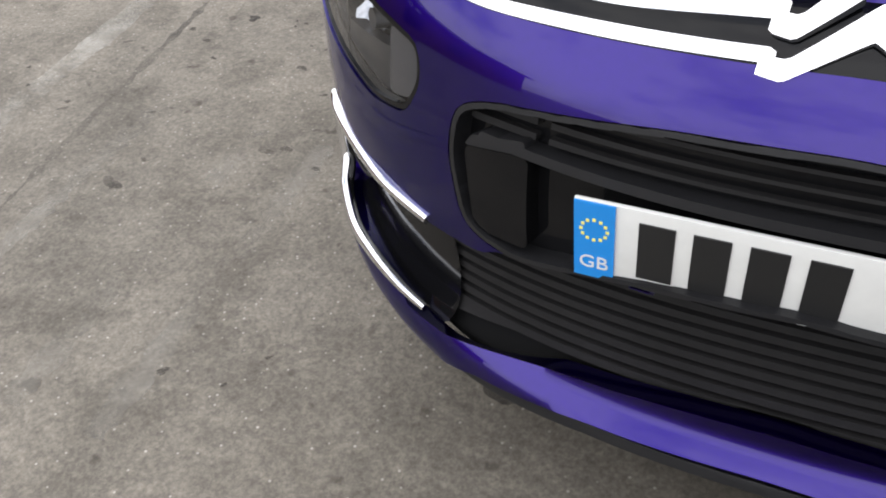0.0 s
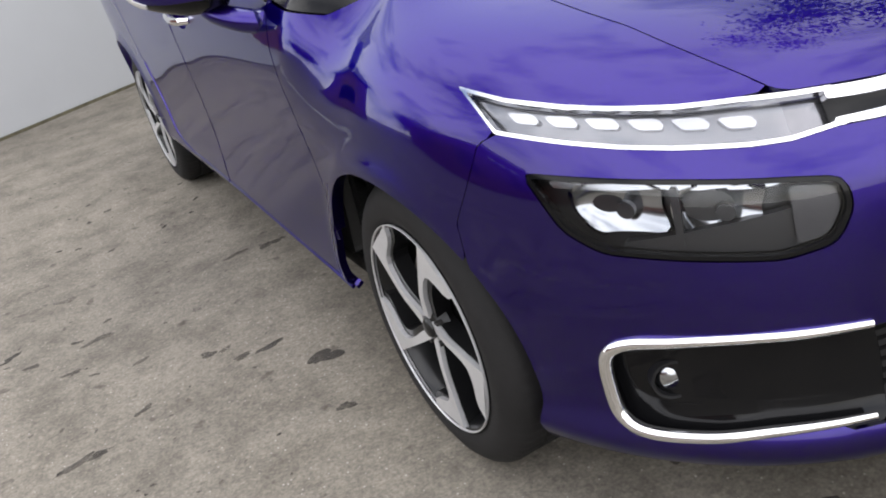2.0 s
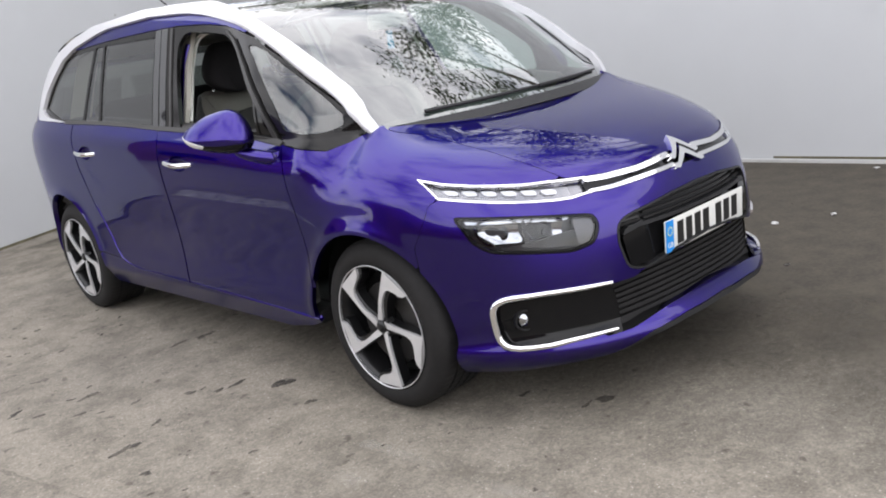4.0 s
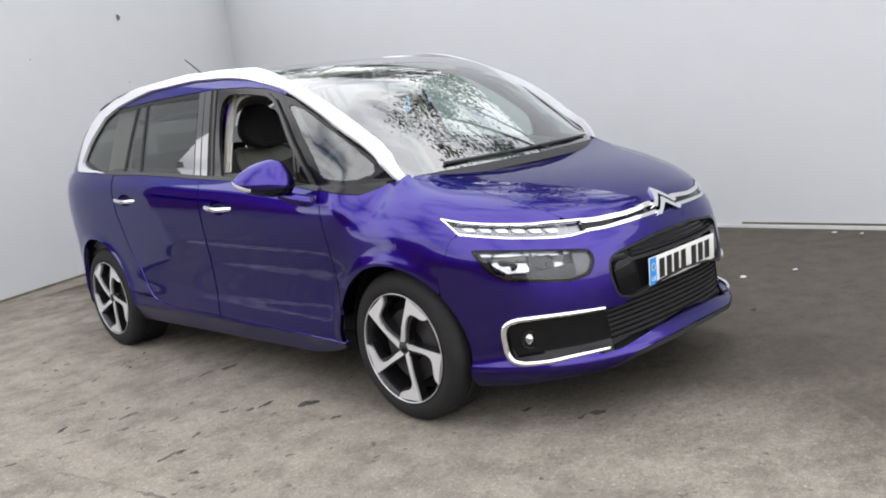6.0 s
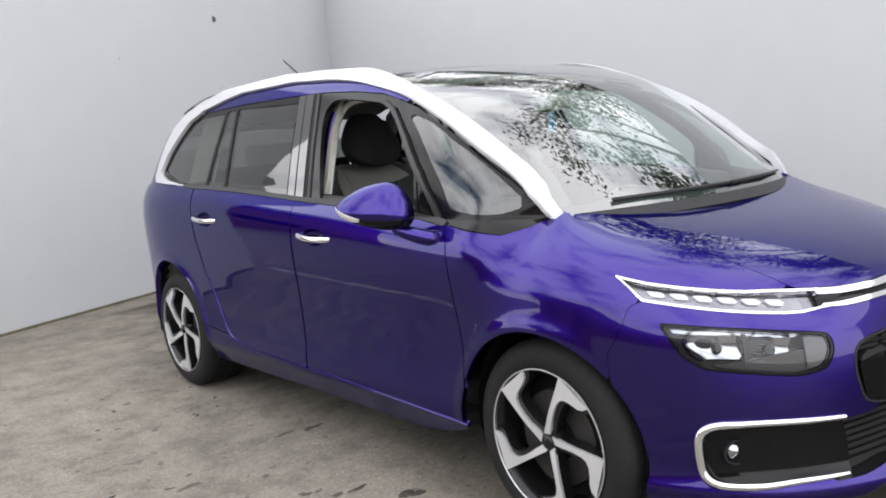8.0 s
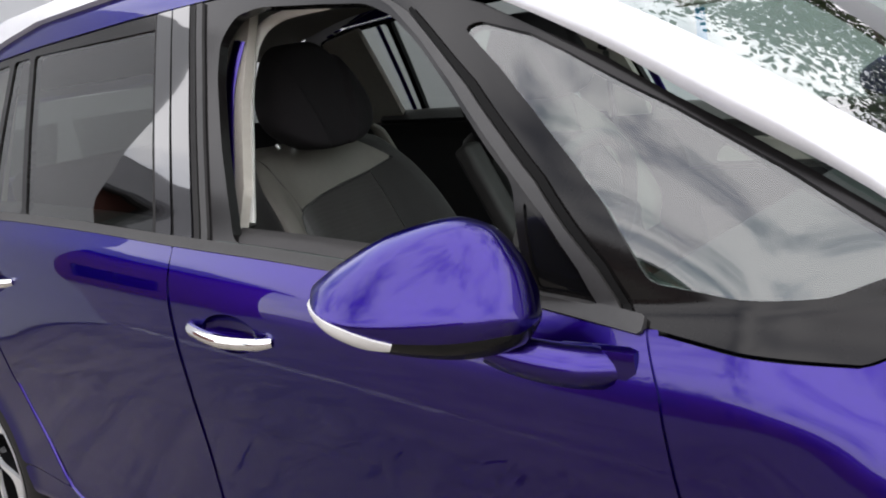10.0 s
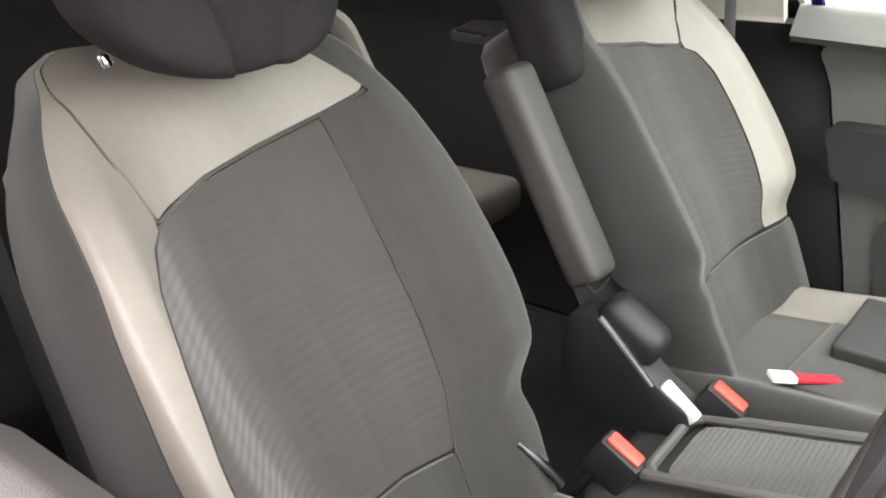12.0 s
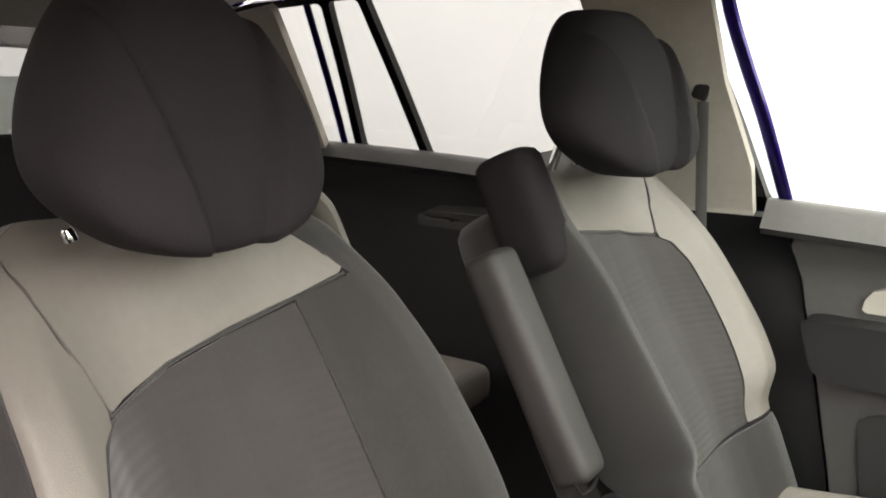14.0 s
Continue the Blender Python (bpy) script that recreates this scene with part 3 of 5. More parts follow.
FOG = rounded([(-.452, .47), (-.588, .484), (-.752, .478), (-.86, .468), (-.875, .40), (-.87, .309), (-.69, .304), (-.53, .289), (-.452, .292)], .06)
PANEL = rounded([(-.905, .60), (-.915, .66), (-.96, .68), (-1.142, .708), (-1.3, .716), (-1.3, .528), (-1.122, .512), (-1.0, .482), (-.93, .498)], .03)
LOWER = [(-.76, .462), (-.942, .468), (-1.064, .498), (-1.212, .520), (-1.3, .524), (-1.3, .36), (-1.18, .352), (-1.066, .338), (-.89, .305), (-.80, .300)]
gap = .0009

bumper_field = less(poly(BUMPER), arch(0, .366), poly(HEADLAMP), poly(FOG), poly(PANEL), poly(LOWER))
sheet("front_bumper", nose, (-1.02, 1.02), (.18, .83), .0125, half(grown(bumper_field, -.0004)), paint, car, flange=.03)
for mirror in (False, True):
    sheet("front_wing", skin, (-.83, .4), (.18, 1.06), .0125, grown(less(poly(FENDER), arch(0, .366)), -gap), paint, car, flange=.03, mirror=mirror)

hood_field = poly([(-.80, .828)] + [(-.82, .822), (-.945, .814), (-1.035, .814), (-1.19, .824), (-1.3, .828), (-1.3, 1.2), (0.3, 1.2), (.3, 1.048)] + SHUT[::-1][:-1])


def hood_edge(x, y):
    z = hood_z(x, y)
    w = nose_w(z)
    p = np.where(np.abs(x) > .55, p_at_y(np.minimum(y, YC - 1e-6), z), p_at_x(x, z))
    return np.minimum(np.minimum(hood_field(p, z), cowl_y(x) - y), 1 - ((np.abs(x) / w) ** nose_n(z) + (np.clip(YC - y, 0, None) / (YC - nose_y(z))) ** nose_n(z)) + .03)


sheet("bonnet", hood, (-.72, .72), (-.80, .05), .0125, grown(hood_edge, -gap), paint, car, flange=.02)

DOOR_F = [(.360, 1.02), (.334, .953), (.313, .80), (.295, .6), (.289, .322), (1.3598, .352), (1.3568, .99), (1.3718, 1.094), (1.0, 1.075), (.6, 1.048)]
DOOR_R = [(1.3608, .352), (1.9, .362), (2.10, .40), (2.3, .7), (2.36, .9), (2.38, 1.144), (2.1, 1.133), (1.75, 1.116), (1.3728, 1.094), (1.3578, .99)]
QUARTER = [(2.44, .424), (2.12, .405), (2.31, .7), (2.37, .9), (2.39, 1.146), (2.6, 1.152), (2.86, 1.2), (2.92, 1.26), (3.04, 1.26), (3.06, 1.16), (3.8, 1.12), (3.8, .19), (2.9, .19), (2.6, .35)]
SILL = [(.285, .308), (.289, .316), (1.36, .346), (1.9, .356), (2.10, .398), (2.42, .418), (2.42, .225), (.62, .225), (.42, .262)]
doors = {}


def oval(cp, cz):
    return lambda p, z: (1 - np.hypot((p - cp) / .085, (z - cz) / .036)) * .036


def hollow_at(cp, cz):
    def fn(p, z):
        s = skin(p, z)
        s[..., 0] += .034 * np.sqrt(np.clip(1 - ((p - cp) / .087) ** 2 - ((z - cz) / .038) ** 2, 0, 1))
        return s
    return fn


def tucked(p, z):
    """The sill, drawn in towards the ground."""
    s = skin(p, np.maximum(z, .31))
    s[..., 2] = z
    s[..., 0] += np.clip(.33 - z, 0, 1) * .55
    return s


for mirror in (False, True):
    doors[mirror] = sheet("front_door", skin, (.25, 1.47), (.30, 1.13), .0125, less(grown(less(poly(DOOR_F), arch(0, .366)), -.0004), oval(1.177, .942)), paint, car, flange=.02, mirror=mirror)
    doors[mirror, 1] = sheet("rear_door", skin, (1.37, 2.46), (.33, 1.17), .0125, less(grown(less(poly(DOOR_R), arch(2.84, .44)), -.0004), oval(2.2175, .986)), paint, car, flange=.02, mirror=mirror)
    sheet("rear_quarter", skin, (2.0, 3.675), (.19, 1.27), .016, grown(less(poly(QUARTER), arch(2.84, .40)), -gap), paint, car, flange=.03, mirror=mirror)
    sheet("sill", tucked, (.25, 2.5), (.19, .52), .014, grown(less(poly(SILL), arch(2.84, .40), arch(0, .366)), -gap), paint, car, flange=.02, offset=-.004, mirror=mirror)
    sheet("wing_jamb", skin, (.25, .40), (.46, 1.02), .01, lambda p, z: .012 - np.abs(p - np.interp(z, [.322, .6, .8, .953, 1.02], [.287, .293, .311, .332, .358])), paint, car, flange=0, offset=-.0035, mirror=mirror)
    sheet("door_jamb", skin, (1.33, 1.40), (.36, 1.09), .01, lambda p, z: .012 - np.abs(p - 1.360 - .14 * np.clip(z - .99, 0, 1)), paint, car, flange=0, offset=-.0035, mirror=mirror)
    for door, y0, y1, n0 in ((doors[mirror], .345, 1.405, 7), (doors[mirror, 1], 1.415, 1.95, 5)):
        bend = [(2.15, .402), (2.25, .53), (2.33, .68)] if y0 > 1.4 else []
        run = [(y, float(np.interp(y, [.339, 1.408, 1.95], [.325, .355, .365]))) for y in np.linspace(y0, y1, n0)] + bend
        part("hem", tube([((1 if mirror else -1) * (float(side_w(np.array(y), np.array(z))) - .001), y, z) for y, z in run], .0055, 8, count=30), paint, door)

# glasshouse
DLO = [(-0.000, 1.030), (.035, 1.018), (.131, .988), (.219, 1.002), (0.356, 1.021), (0.598, 1.051), (1.000, 1.077), (1.4, 1.098), (1.75, 1.12), (2.1, 1.137), (2.5, 1.148), (2.87, 1.2), (2.9, 1.225), (2.83, 1.32), (2.66, 1.49), (2.5, 1.52), (2.1, 1.535), (1.656, 1.540), (1.343, 1.536), (1.096, 1.52), (.907, 1.497), (.80, 1.472), (.66, 1.43), (.46, 1.335), (.30, 1.236), (.14, 1.132)]
OPEN_W = rounded([(1.185, 1.098), (1.252, 1.255), (1.30, 1.39), (1.308, 1.455), (1.27, 1.496), (1.2, 1.502), (1.02, 1.481), (0.91, 1.466), (0.845, 1.440), (0.76, 1.382), (.68, 1.318), (.63, 1.273), (.545, 1.192), (.531, 1.062)], .02)
OPEN_P = rounded([(1.235, 1.098), (1.28, 1.25), (1.33, 1.40), (1.325, 1.485), (1.2, 1.50), (1.02, 1.481), (0.91, 1.466), (0.845, 1.440), (0.76, 1.382), (.68, 1.318), (.63, 1.273), (.545, 1.192), (.531, 1.062)], .02)
SAIL_W = [(.517, 1.054), (.529, 1.170), (.50, 1.142), (.458, 1.085), (.440, 1.046)]
SMALL_W = rounded([(2.07, 1.147), (2.145, 1.517), (2.235, 1.515), (2.255, 1.153)], .012)
QUART_W = rounded([(.683, 1.402), (.655, 1.406), (.568, 1.378), (0.513, 1.350), (0.361, 1.264), (0.233, 1.182), (0.124, 1.107), (0.109, 1.067), (0.170, 1.049), (0.268, 1.054), (.362, 1.068), (.42, 1.163), (.472, 1.222), (.53, 1.279), (.596, 1.337)], .012)
REAR_W = rounded([(1.43, 1.11), (1.515, 1.508), (2.12, 1.518), (2.045, 1.145)], .012)
THIRD_W = rounded([(2.28, 1.155), (2.26, 1.512), (2.52, 1.50), (2.62, 1.475), (2.72, 1.40), (2.80, 1.30), (2.845, 1.235), (2.6, 1.168)], .015)
BAR_IN = [(.03, 1.05), (.141, 1.137), (.301, 1.238), (.454, 1.335), (.645, 1.430), (.783, 1.483), (.921, 1.519), (1.125, 1.562), (1.332, 1.584), (1.65, 1.602), (2.11, 1.592), (2.274, 1.57), (2.5, 1.53), (2.647, 1.477), (2.76, 1.38), (2.826, 1.314), (2.875, 1.215), (2.75, 1.178), (2.5, 1.152)]
BAR_OUT = [(2.52, 1.146), (2.75, 1.157), (2.92, 1.165), (2.955, 1.2), (2.945, 1.30), (2.922, 1.37), (2.85, 1.455), (2.713, 1.53), (2.55, 1.578), (2.307, 1.622), (1.73, 1.642), (1.365, 1.622), (1.1, 1.60), (.962, 1.572), (.807, 1.522), (.666, 1.464), (.464, 1.368), (.302, 1.273), (.165, 1.179), (.04, 1.094)]
POST = [(.378, 1.0), (.427, 1.085), (.464, 1.131), (.511, 1.193), (.569, 1.25), (.644, 1.318), (.706, 1.366), (.80, 1.436), (.88, 1.478), (.88, 1.468), (.842, 1.450), (.757, 1.390), (.676, 1.326), (.626, 1.281), (.571, 1.230), (.531, 1.189), (.496, 1.151), (.451, 1.085), (.412, 1.0)]
GROOVE = [(.375, 1.0), (.423, 1.085), (.460, 1.131), (.507, 1.193), (.565, 1.25), (.64, 1.318), (.70, 1.364), (.80, 1.438), (.80, 1.447), (.696, 1.371), (.634, 1.326), (.558, 1.257), (.499, 1.199), (.451, 1.136), (.414, 1.090), (.364, 1.0)]
belt_line = curve([.35, .6, 1.0, 1.4, 1.75, 2.1, 2.5], [1.018, 1.048, 1.075, 1.096, 1.118, 1.135, 1.147])
for mirror in (False, True):
    opening = OPEN_P if mirror else OPEN_W
    frame_part = sheet("window_surround", skin, (-.02, 2.95), (.98, 1.56), .007, less(poly(DLO), poly(opening), poly(SAIL_W), poly(SMALL_W), poly(QUART_W), poly(REAR_W), poly(THIRD_W)), surround_black, car, flange=.0, offset=-.004, back=.02, mirror=mirror, label="gloss black window surround")
    sheet("roof_side", skin, (.6, 2.75), (1.36, 1.63), .0125, poly([(.72, 1.452), (.905, 1.500), (1.094, 1.523), (1.343, 1.539), (1.656, 1.543), (2.1, 1.538), (2.5, 1.523), (2.64, 1.49), (2.64, 1.50), (2.3, 1.58), (2.11, 1.60), (1.65, 1.612), (1.33, 1.594), (1.12, 1.568), (.9, 1.516), (.80, 1.49), (.72, 1.462)]), paint, car, flange=.01, offset=-.001, mirror=mirror)
    sheet("roof_bar", skin, (1.4, 3.02), (1.1, 1.68), .0125, both(poly(BAR_IN + BAR_OUT), lambda p, z: p - 1.44), silver_bar, car, flange=.03, offset=.014, mirror=mirror, label="satin silver roof bar")
    sheet("quarter_window", skin, (.0, .9), (.98, 1.47), .02, grown(poly(QUART_W), .006), quarter_glass, car, flange=0, offset=-.008, mirror=mirror, label="clear front quarter window")
    sheet("sail_window", skin, (.4, .65), (1.0, 1.2), .01, grown(poly(SAIL_W), .008), gloss_black, car, flange=0, offset=-.008, mirror=mirror)
    sheet("belt_strip", skin, (.34, 2.6), (.98, 1.2), .007, lambda p, z: np.minimum.reduce([.0095 - np.abs(z - belt_line(p) - .002), p - .362, 2.5 - p]), seal, car, flange=.012, offset=.005, mirror=mirror, label="dark rubber belt strip")
    sheet("post_strip", skin, (.36, 1.1), (1.0, 1.52), .006, both(poly(POST), poly(DLO)), seal, car, flange=.01, offset=.003, mirror=mirror, label="dark rubber window post strip")
    sheet("post_gap", skin, (.34, .90), (1.0, 1.49), .005, both(poly(GROOVE), poly(DLO)), dark_void, car, flange=0, offset=.001, mirror=mirror)
    for c0, wd, mt in ((.0, .003, dark_void), (-.036, .030, pillar_gloss), (.033, .027, pillar_gloss), (-.080, .009, rubber), (-.105, .010, seal), (.068, .005, rubber)):
        sheet("pillar_seal", skin, (1.2, 1.62), (1.1, 1.535), .005, lambda p, z, c0=c0, wd=wd: wd - np.abs(p - 1.372 - c0 * (1 - .25 * (z - 1.1)) - .26 * (z - 1.094) * (1 - .0 * z)), mt, car, flange=.006, offset=.004 - .002 * (wd < .02), mirror=mirror)
    sheet("fixed_window", skin, (2.0, 2.4), (1.1, 1.56), .02, grown(poly(SMALL_W), .008), privacy_glass, car, flange=0, offset=-.008, mirror=mirror)
    sheet("rear_door_window", skin, (1.45, 2.3), (1.08, 1.56), .025, grown(poly(REAR_W), .012), privacy_glass, car, flange=0, offset=-.008, mirror=mirror, label="dark privacy glass")
    sheet("third_window", skin, (2.25, 2.95), (1.1, 1.56), .025, grown(poly(THIRD_W), .012), privacy_glass, car, flange=0, offset=-.008, mirror=mirror, label="dark privacy glass")
    sheet("tail_window", skin, (2.93, 3.62), (1.13, 1.60), .02, lambda p, z: roof_line(p + .05) - .05 - z, privacy_glass, car, flange=0, offset=-.006, mirror=mirror)
    if mirror:
        sheet("front_door_window", skin, (.45, 1.42), (1.0, 1.53), .025, grown(poly(OPEN_P), .012), side_glass, car, flange=0, offset=-.008, mirror=True, label="clear closed door window")

bar_z = curve([.05, .215, .35, .5, .7, .85, 1.0, 1.15, 1.4, 1.8, 2.3, 2.6], [1.06, 1.14, 1.236, 1.33, 1.435, 1.495, 1.54, 1.578, 1.603, 1.622, 1.597, 1.54])
side_edge = lambda x, y: np.where(y < .12, .675 + .03 * step(y, 0, .12), np.minimum(side_w(np.maximum(y, .12), bar_z(y)), .76) - .003 - .017 * (1 - step(y, .9, 1.2))) - np.abs(x)
sheet("windscreen", roof, (-.78, .78), (-.2, 1.0), .014, both(side_edge, lambda x, y: y - cowl_y(x) - .004, lambda x, y: .93 - y), screen_glass, car, flange=0, label="clear windscreen")
sheet("roof_panel", roof, (-.78, .78), (.9, 2.88), .03, both(side_edge, lambda x, y: y - .935), roof_glass, car, flange=0, label="dark glass roof")


def skin_in(d):
    def fn(p, z):
        e = 1e-3
        n = np.cross(skin(p + e, z) - skin(p - e, z), skin(p, z + e) - skin(p, z - e))
        n /= np.linalg.norm(n, axis=-1)[..., None] + 1e-12
        s = skin(p, z)
        n *= np.where(np.sum(n * (s - np.array([0, 1.4, .6])), -1) < 0, -1, 1)[..., None]
        return s - n * d
    return fn


bar_high = curve([.0, .03, .165, .302, .464, .666, .807, .962, 1.1, 1.365, 1.73], [1.052, 1.088, 1.190, 1.282, 1.376, 1.470, 1.526, 1.574, 1.602, 1.622, 1.642])


def bar_leg(p, v):
    """The bar's front leg: v runs from the side window over its shoulder to the windscreen."""
    p, v = np.broadcast_arrays(p, v)
    low, shoulder = skin_in(-.014)(p, bar_low(p)), skin_in(-.014)(p, bar_high(p))
    w = np.interp(p, [0, .12, .3, .7, 1.0, 1.3, 1.55], [.030, .050, .052, .040, .028, .012, .0])
    inner = shoulder.copy()
    inner[..., 0] += w
    y = np.maximum(inner[..., 1], .3)
    inner[..., 2] += roof(inner[..., 0], y)[..., 2] - roof(shoulder[..., 0], y)[..., 2] + .003
    for edge in (low, shoulder, inner):
        edge[..., 2] -= np.clip(.05 - p, 0, 1) * .7
    t = v[..., None]
    knee = shoulder + (shoulder - (low + inner) / 2) * np.interp(p, [.9, 1.42], [1.0, .0])[..., None]
    return low * (1 - t) ** 2 + knee * 2 * t * (1 - t) + inner * t * t


for mirror in (False, True):
    sheet("roof_bar_leg", bar_leg, (.0, 1.52), (0, 1), .03, None, silver_bar, car, flange=.03, mirror=mirror, label="satin silver roof bar")
sheet("cowl", roof, (-.70, .70), (-.3, .2), .0125, both(lambda x, y: .66 - np.abs(x), lambda x, y: y - cowl_y(x) + .03, lambda x, y: cowl_y(x) + .012 - y), satin_black, car, flange=.01, offset=.002)


def tail(x, z):
    """The back of the body, over the number plate's side of the load space."""
    w = door_w(z - .05 * step(z, .55, 1.0))
    t = (1 - np.clip(np.abs(x) / w, 0, 1) ** 3.2) ** (1 / 3.2)
    return np.stack([x, RC + t * (tail_y(z) - RC), z], -1)


tailgate = sheet("tailgate", tail, (-.62, .62), (.45, 1.14), .025, None, paint, car, flange=.02, offset=.006, label="blue painted tailgate")
sheet("rear_window", tail, (-.60, .60), (1.145, 1.42), .025, None, privacy_glass, tailgate, flange=0, label="dark rear window")
sheet("roof_tail", roof, (-.66, .66), (2.884, 3.3), .02, lambda x, y: .56 - np.abs(x), roof_glass, car, flange=0)

# lamps, grille and plate
def inset(d):
    def fn(q, z):
        e = 1e-3
        n = np.cross(nose(q + e, z) - nose(q - e, z), nose(q, z + e) - nose(q, z - e))
        n /= np.linalg.norm(n, axis=-1)[..., None] + 1e-12
        s = nose(q, z)
        n *= np.where(np.sum(n * (s - np.array([0, 1.4, .6])), -1) < 0, -1, 1)[..., None]
        return s - n * d
    return fn


def bowl_in(cp, cz, rp, rz):
    """The skin set back into a hollow bowl."""
    base = skin_in(.022)

    def fn(p, z):
        hollow = np.clip(1 - ((p - cp) / rp) ** 2 - ((z - cz) / rz) ** 2, 0, 1)
        out = base(p, z)
        out[..., 1] += .05 * hollow
        return out
    return fn


drl_long = poly(DRL_TOP[:7] + [(-.95, .812), (-.95, .766)] + DRL_LOW[4:])
drl_outer = both(drl_long, lambda p, z: p + .872)
drl_hole = both(grown(drl_long, -.0055), lambda p, z: p + .878)
for mirror in (False, True):
    lamp = sheet("headlamp", skin_in(.05), (-.90, -.36), (.56, .80), .0125, grown(poly(HEADLAMP), .02), lamp_dark, car, flange=0, mirror=mirror, label="headlamp with clear lens and dark bezel")
    sheet("lens", skin, (-.90, -.36), (.56, .80), .0125, grown(poly(HEADLAMP), -.006), lens_glass, lamp, flange=0, offset=-.006, mirror=mirror, label="clear plastic lens")
    sheet("rim", skin, (-.90, -.36), (.56, .80), .0028, less(grown(poly(HEADLAMP), -.001), grown(poly(HEADLAMP), -.008)), gloss_black, lamp, flange=.02, offset=-.003, mirror=mirror)
    for cp, cz, rp, rz, pts in ((-.545, .693, .085, .055, [(-.468, .738), (-.615, .727), (-.612, .652), (-.50, .652)]), (-.69, .678, .07, .05, [(-.628, .724), (-.755, .708), (-.742, .632), (-.635, .642)])):
        bowl = sheet("reflector", bowl_in(cp, cz, rp, rz), (-.9, -.4), (.58, .76), .008, poly(rounded(pts, .02)), lamp_silver, lamp, flange=.01, mirror=mirror, label="bright reflector bowl")
        sheet("bulb_cap", skin_in(.03), (-.9, -.4), (.58, .76), .005, disc(cp, cz - .004, .014), lamp_dark, bowl, flange=.03, mirror=mirror)
    sheet("divider", skin_in(.018), (-.9, -.4), (.58, .76), .006, both(grown(poly(HEADLAMP), -.012), lambda p, z: .006 - np.abs(p + .6215 + (z - .68) * .1)), lamp_dark, lamp, flange=.03, mirror=mirror)
    sheet("lower_bezel", skin_in(.02), (-.9, -.4), (.58, .76), .006, both(grown(poly(HEADLAMP), -.010), lambda p, z: .648 - z - (p + .6) * .12), lamp_dark, lamp, flange=.02, mirror=mirror)
    sheet("reflector_strip", skin_in(.03), (-.9, -.4), (.58, .78), .01, poly([(-.43, .742), (-.62, .731), (-.79, .708), (-.79, .699), (-.62, .72), (-.44, .73)]), lamp_silver, lamp, flange=.02, mirror=mirror)
    sheet("light_guide", skin_in(.012), (-.9, -.6), (.58, .73), .008, both(grown(poly(HEADLAMP), -.014), lambda p, z: -.778 - p), lamp_grey, lamp, flange=.03, mirror=mirror, label="grey frosted end of the lamp")
    drl = sheet("running_light", skin, (-.87, -.30), (.74, .90), .0035, less(drl_outer, drl_hole), chrome, car, flange=.02, offset=.004, mirror=mirror, label="chrome-rimmed daytime running light")
    sheet("lens", skin, (-.83, -.34), (.75, .88), .006, both(drl_hole, lambda p, z: p + .80), lens_glass, drl, flange=0, offset=-.003, mirror=mirror)
    sheet("backing", skin_in(.028), (-.90, -.34), (.75, .88), .01, grown(drl_hole, .006), lamp_back, drl, flange=0, mirror=mirror)
    for k in range(6):
        c = -.43 - .062 * k
        zc = .834 - .0076 * k
        sheet("light_block", skin_in(.018), (c - .04, c + .04), (zc - .05, zc + .05), .006, poly(rounded([(c + .024, zc + .015), (c - .022, zc + .011), (c - .030, zc - .006), (c + .012, zc - .002)], .005)), lamp_block, drl, flange=.012, mirror=mirror)
    ring = [(-.865, .470), (-.75, .474), (-.588, .475), (-.505, .468), (-.468, .44), (-.462, .38), (-.467, .322), (-.505, .300), (-.60, .300), (-.69, .308), (-.78, .312), (-.845, .314)]
    ring = [Vector(skin_in(-.001)(np.array(p), np.array(z))) for p, z in ring]
    part("fog_surround", tube([(-v.x if mirror else v.x, v.y, v.z) for v in ring], [.007, .009, .010, .012, .013, .013, .013, .012, .011, .010, .008, .006], 12, count=90, up=(0, -1, 0)), chrome, car, "chrome fog lamp surround")
    fogbed = sheet("fog_recess", skin_in(.028), (-.92, -.42), (.25, .51), .01, grown(poly(FOG), .012), gloss_black, car, flange=0, mirror=mirror)
    seat_at, face_at = Vector(skin_in(.03)(np.array(-.56), np.array(.383))), Vector(skin_in(.0)(np.array(-.56), np.array(.383)))
    if mirror:
        seat_at.x, face_at.x = -seat_at.x, -face_at.x
    aim = Vector((-1, 0, 0)).rotation_difference((face_at - seat_at).normalized() * .6 + Vector((0, -.5, 0))).to_matrix().to_4x4()
    b = lathe([(.0005, -.006), (.019, -.003), (.029, .006), (.031, .012)], 28)
    bmesh.ops.transform(b, matrix=Matrix.Translation(seat_at) @ aim, verts=b.verts)
    hb = lathe([(.031, .008), (.032, -.006), (.037, -.006), (.041, .03)], 28)
    bmesh.ops.transform(hb, matrix=Matrix.Translation(seat_at) @ aim, verts=hb.verts)
    part("fog_housing", hb, satin_black, car)
    part("fog_lamp", b, lamp_silver, car, "round clear fog lamp")

sheet("grille_panel", inset(.028), (-.42, .42), (.44, .74), .0125, half(grown(poly(PANEL), .01)), gloss_black, car, flange=0, label="gloss black grille panel")
sheet("grille_rim", nose, (-.42, .42), (.44, .74), .006, half(less(grown(poly(PANEL), -.001), grown(poly(PANEL), -.008))), satin_black, car, flange=.03)
for k in range(3):
    z0 = .672 - .019 * k
    sheet("grille_slat", inset(.018), (-.34, .34), (z0 - .02, z0 + .02), .005, lambda q, z, z0=z0: np.minimum(.0045 - np.abs(z - z0 - .03 * np.sqrt(np.clip(1 - (q / .5) ** 2, 0, 1)) + .01), np.where(np.abs(np.abs(q) - .232) < .006, -1, .325 - np.abs(q))), rubber, car, flange=.012)
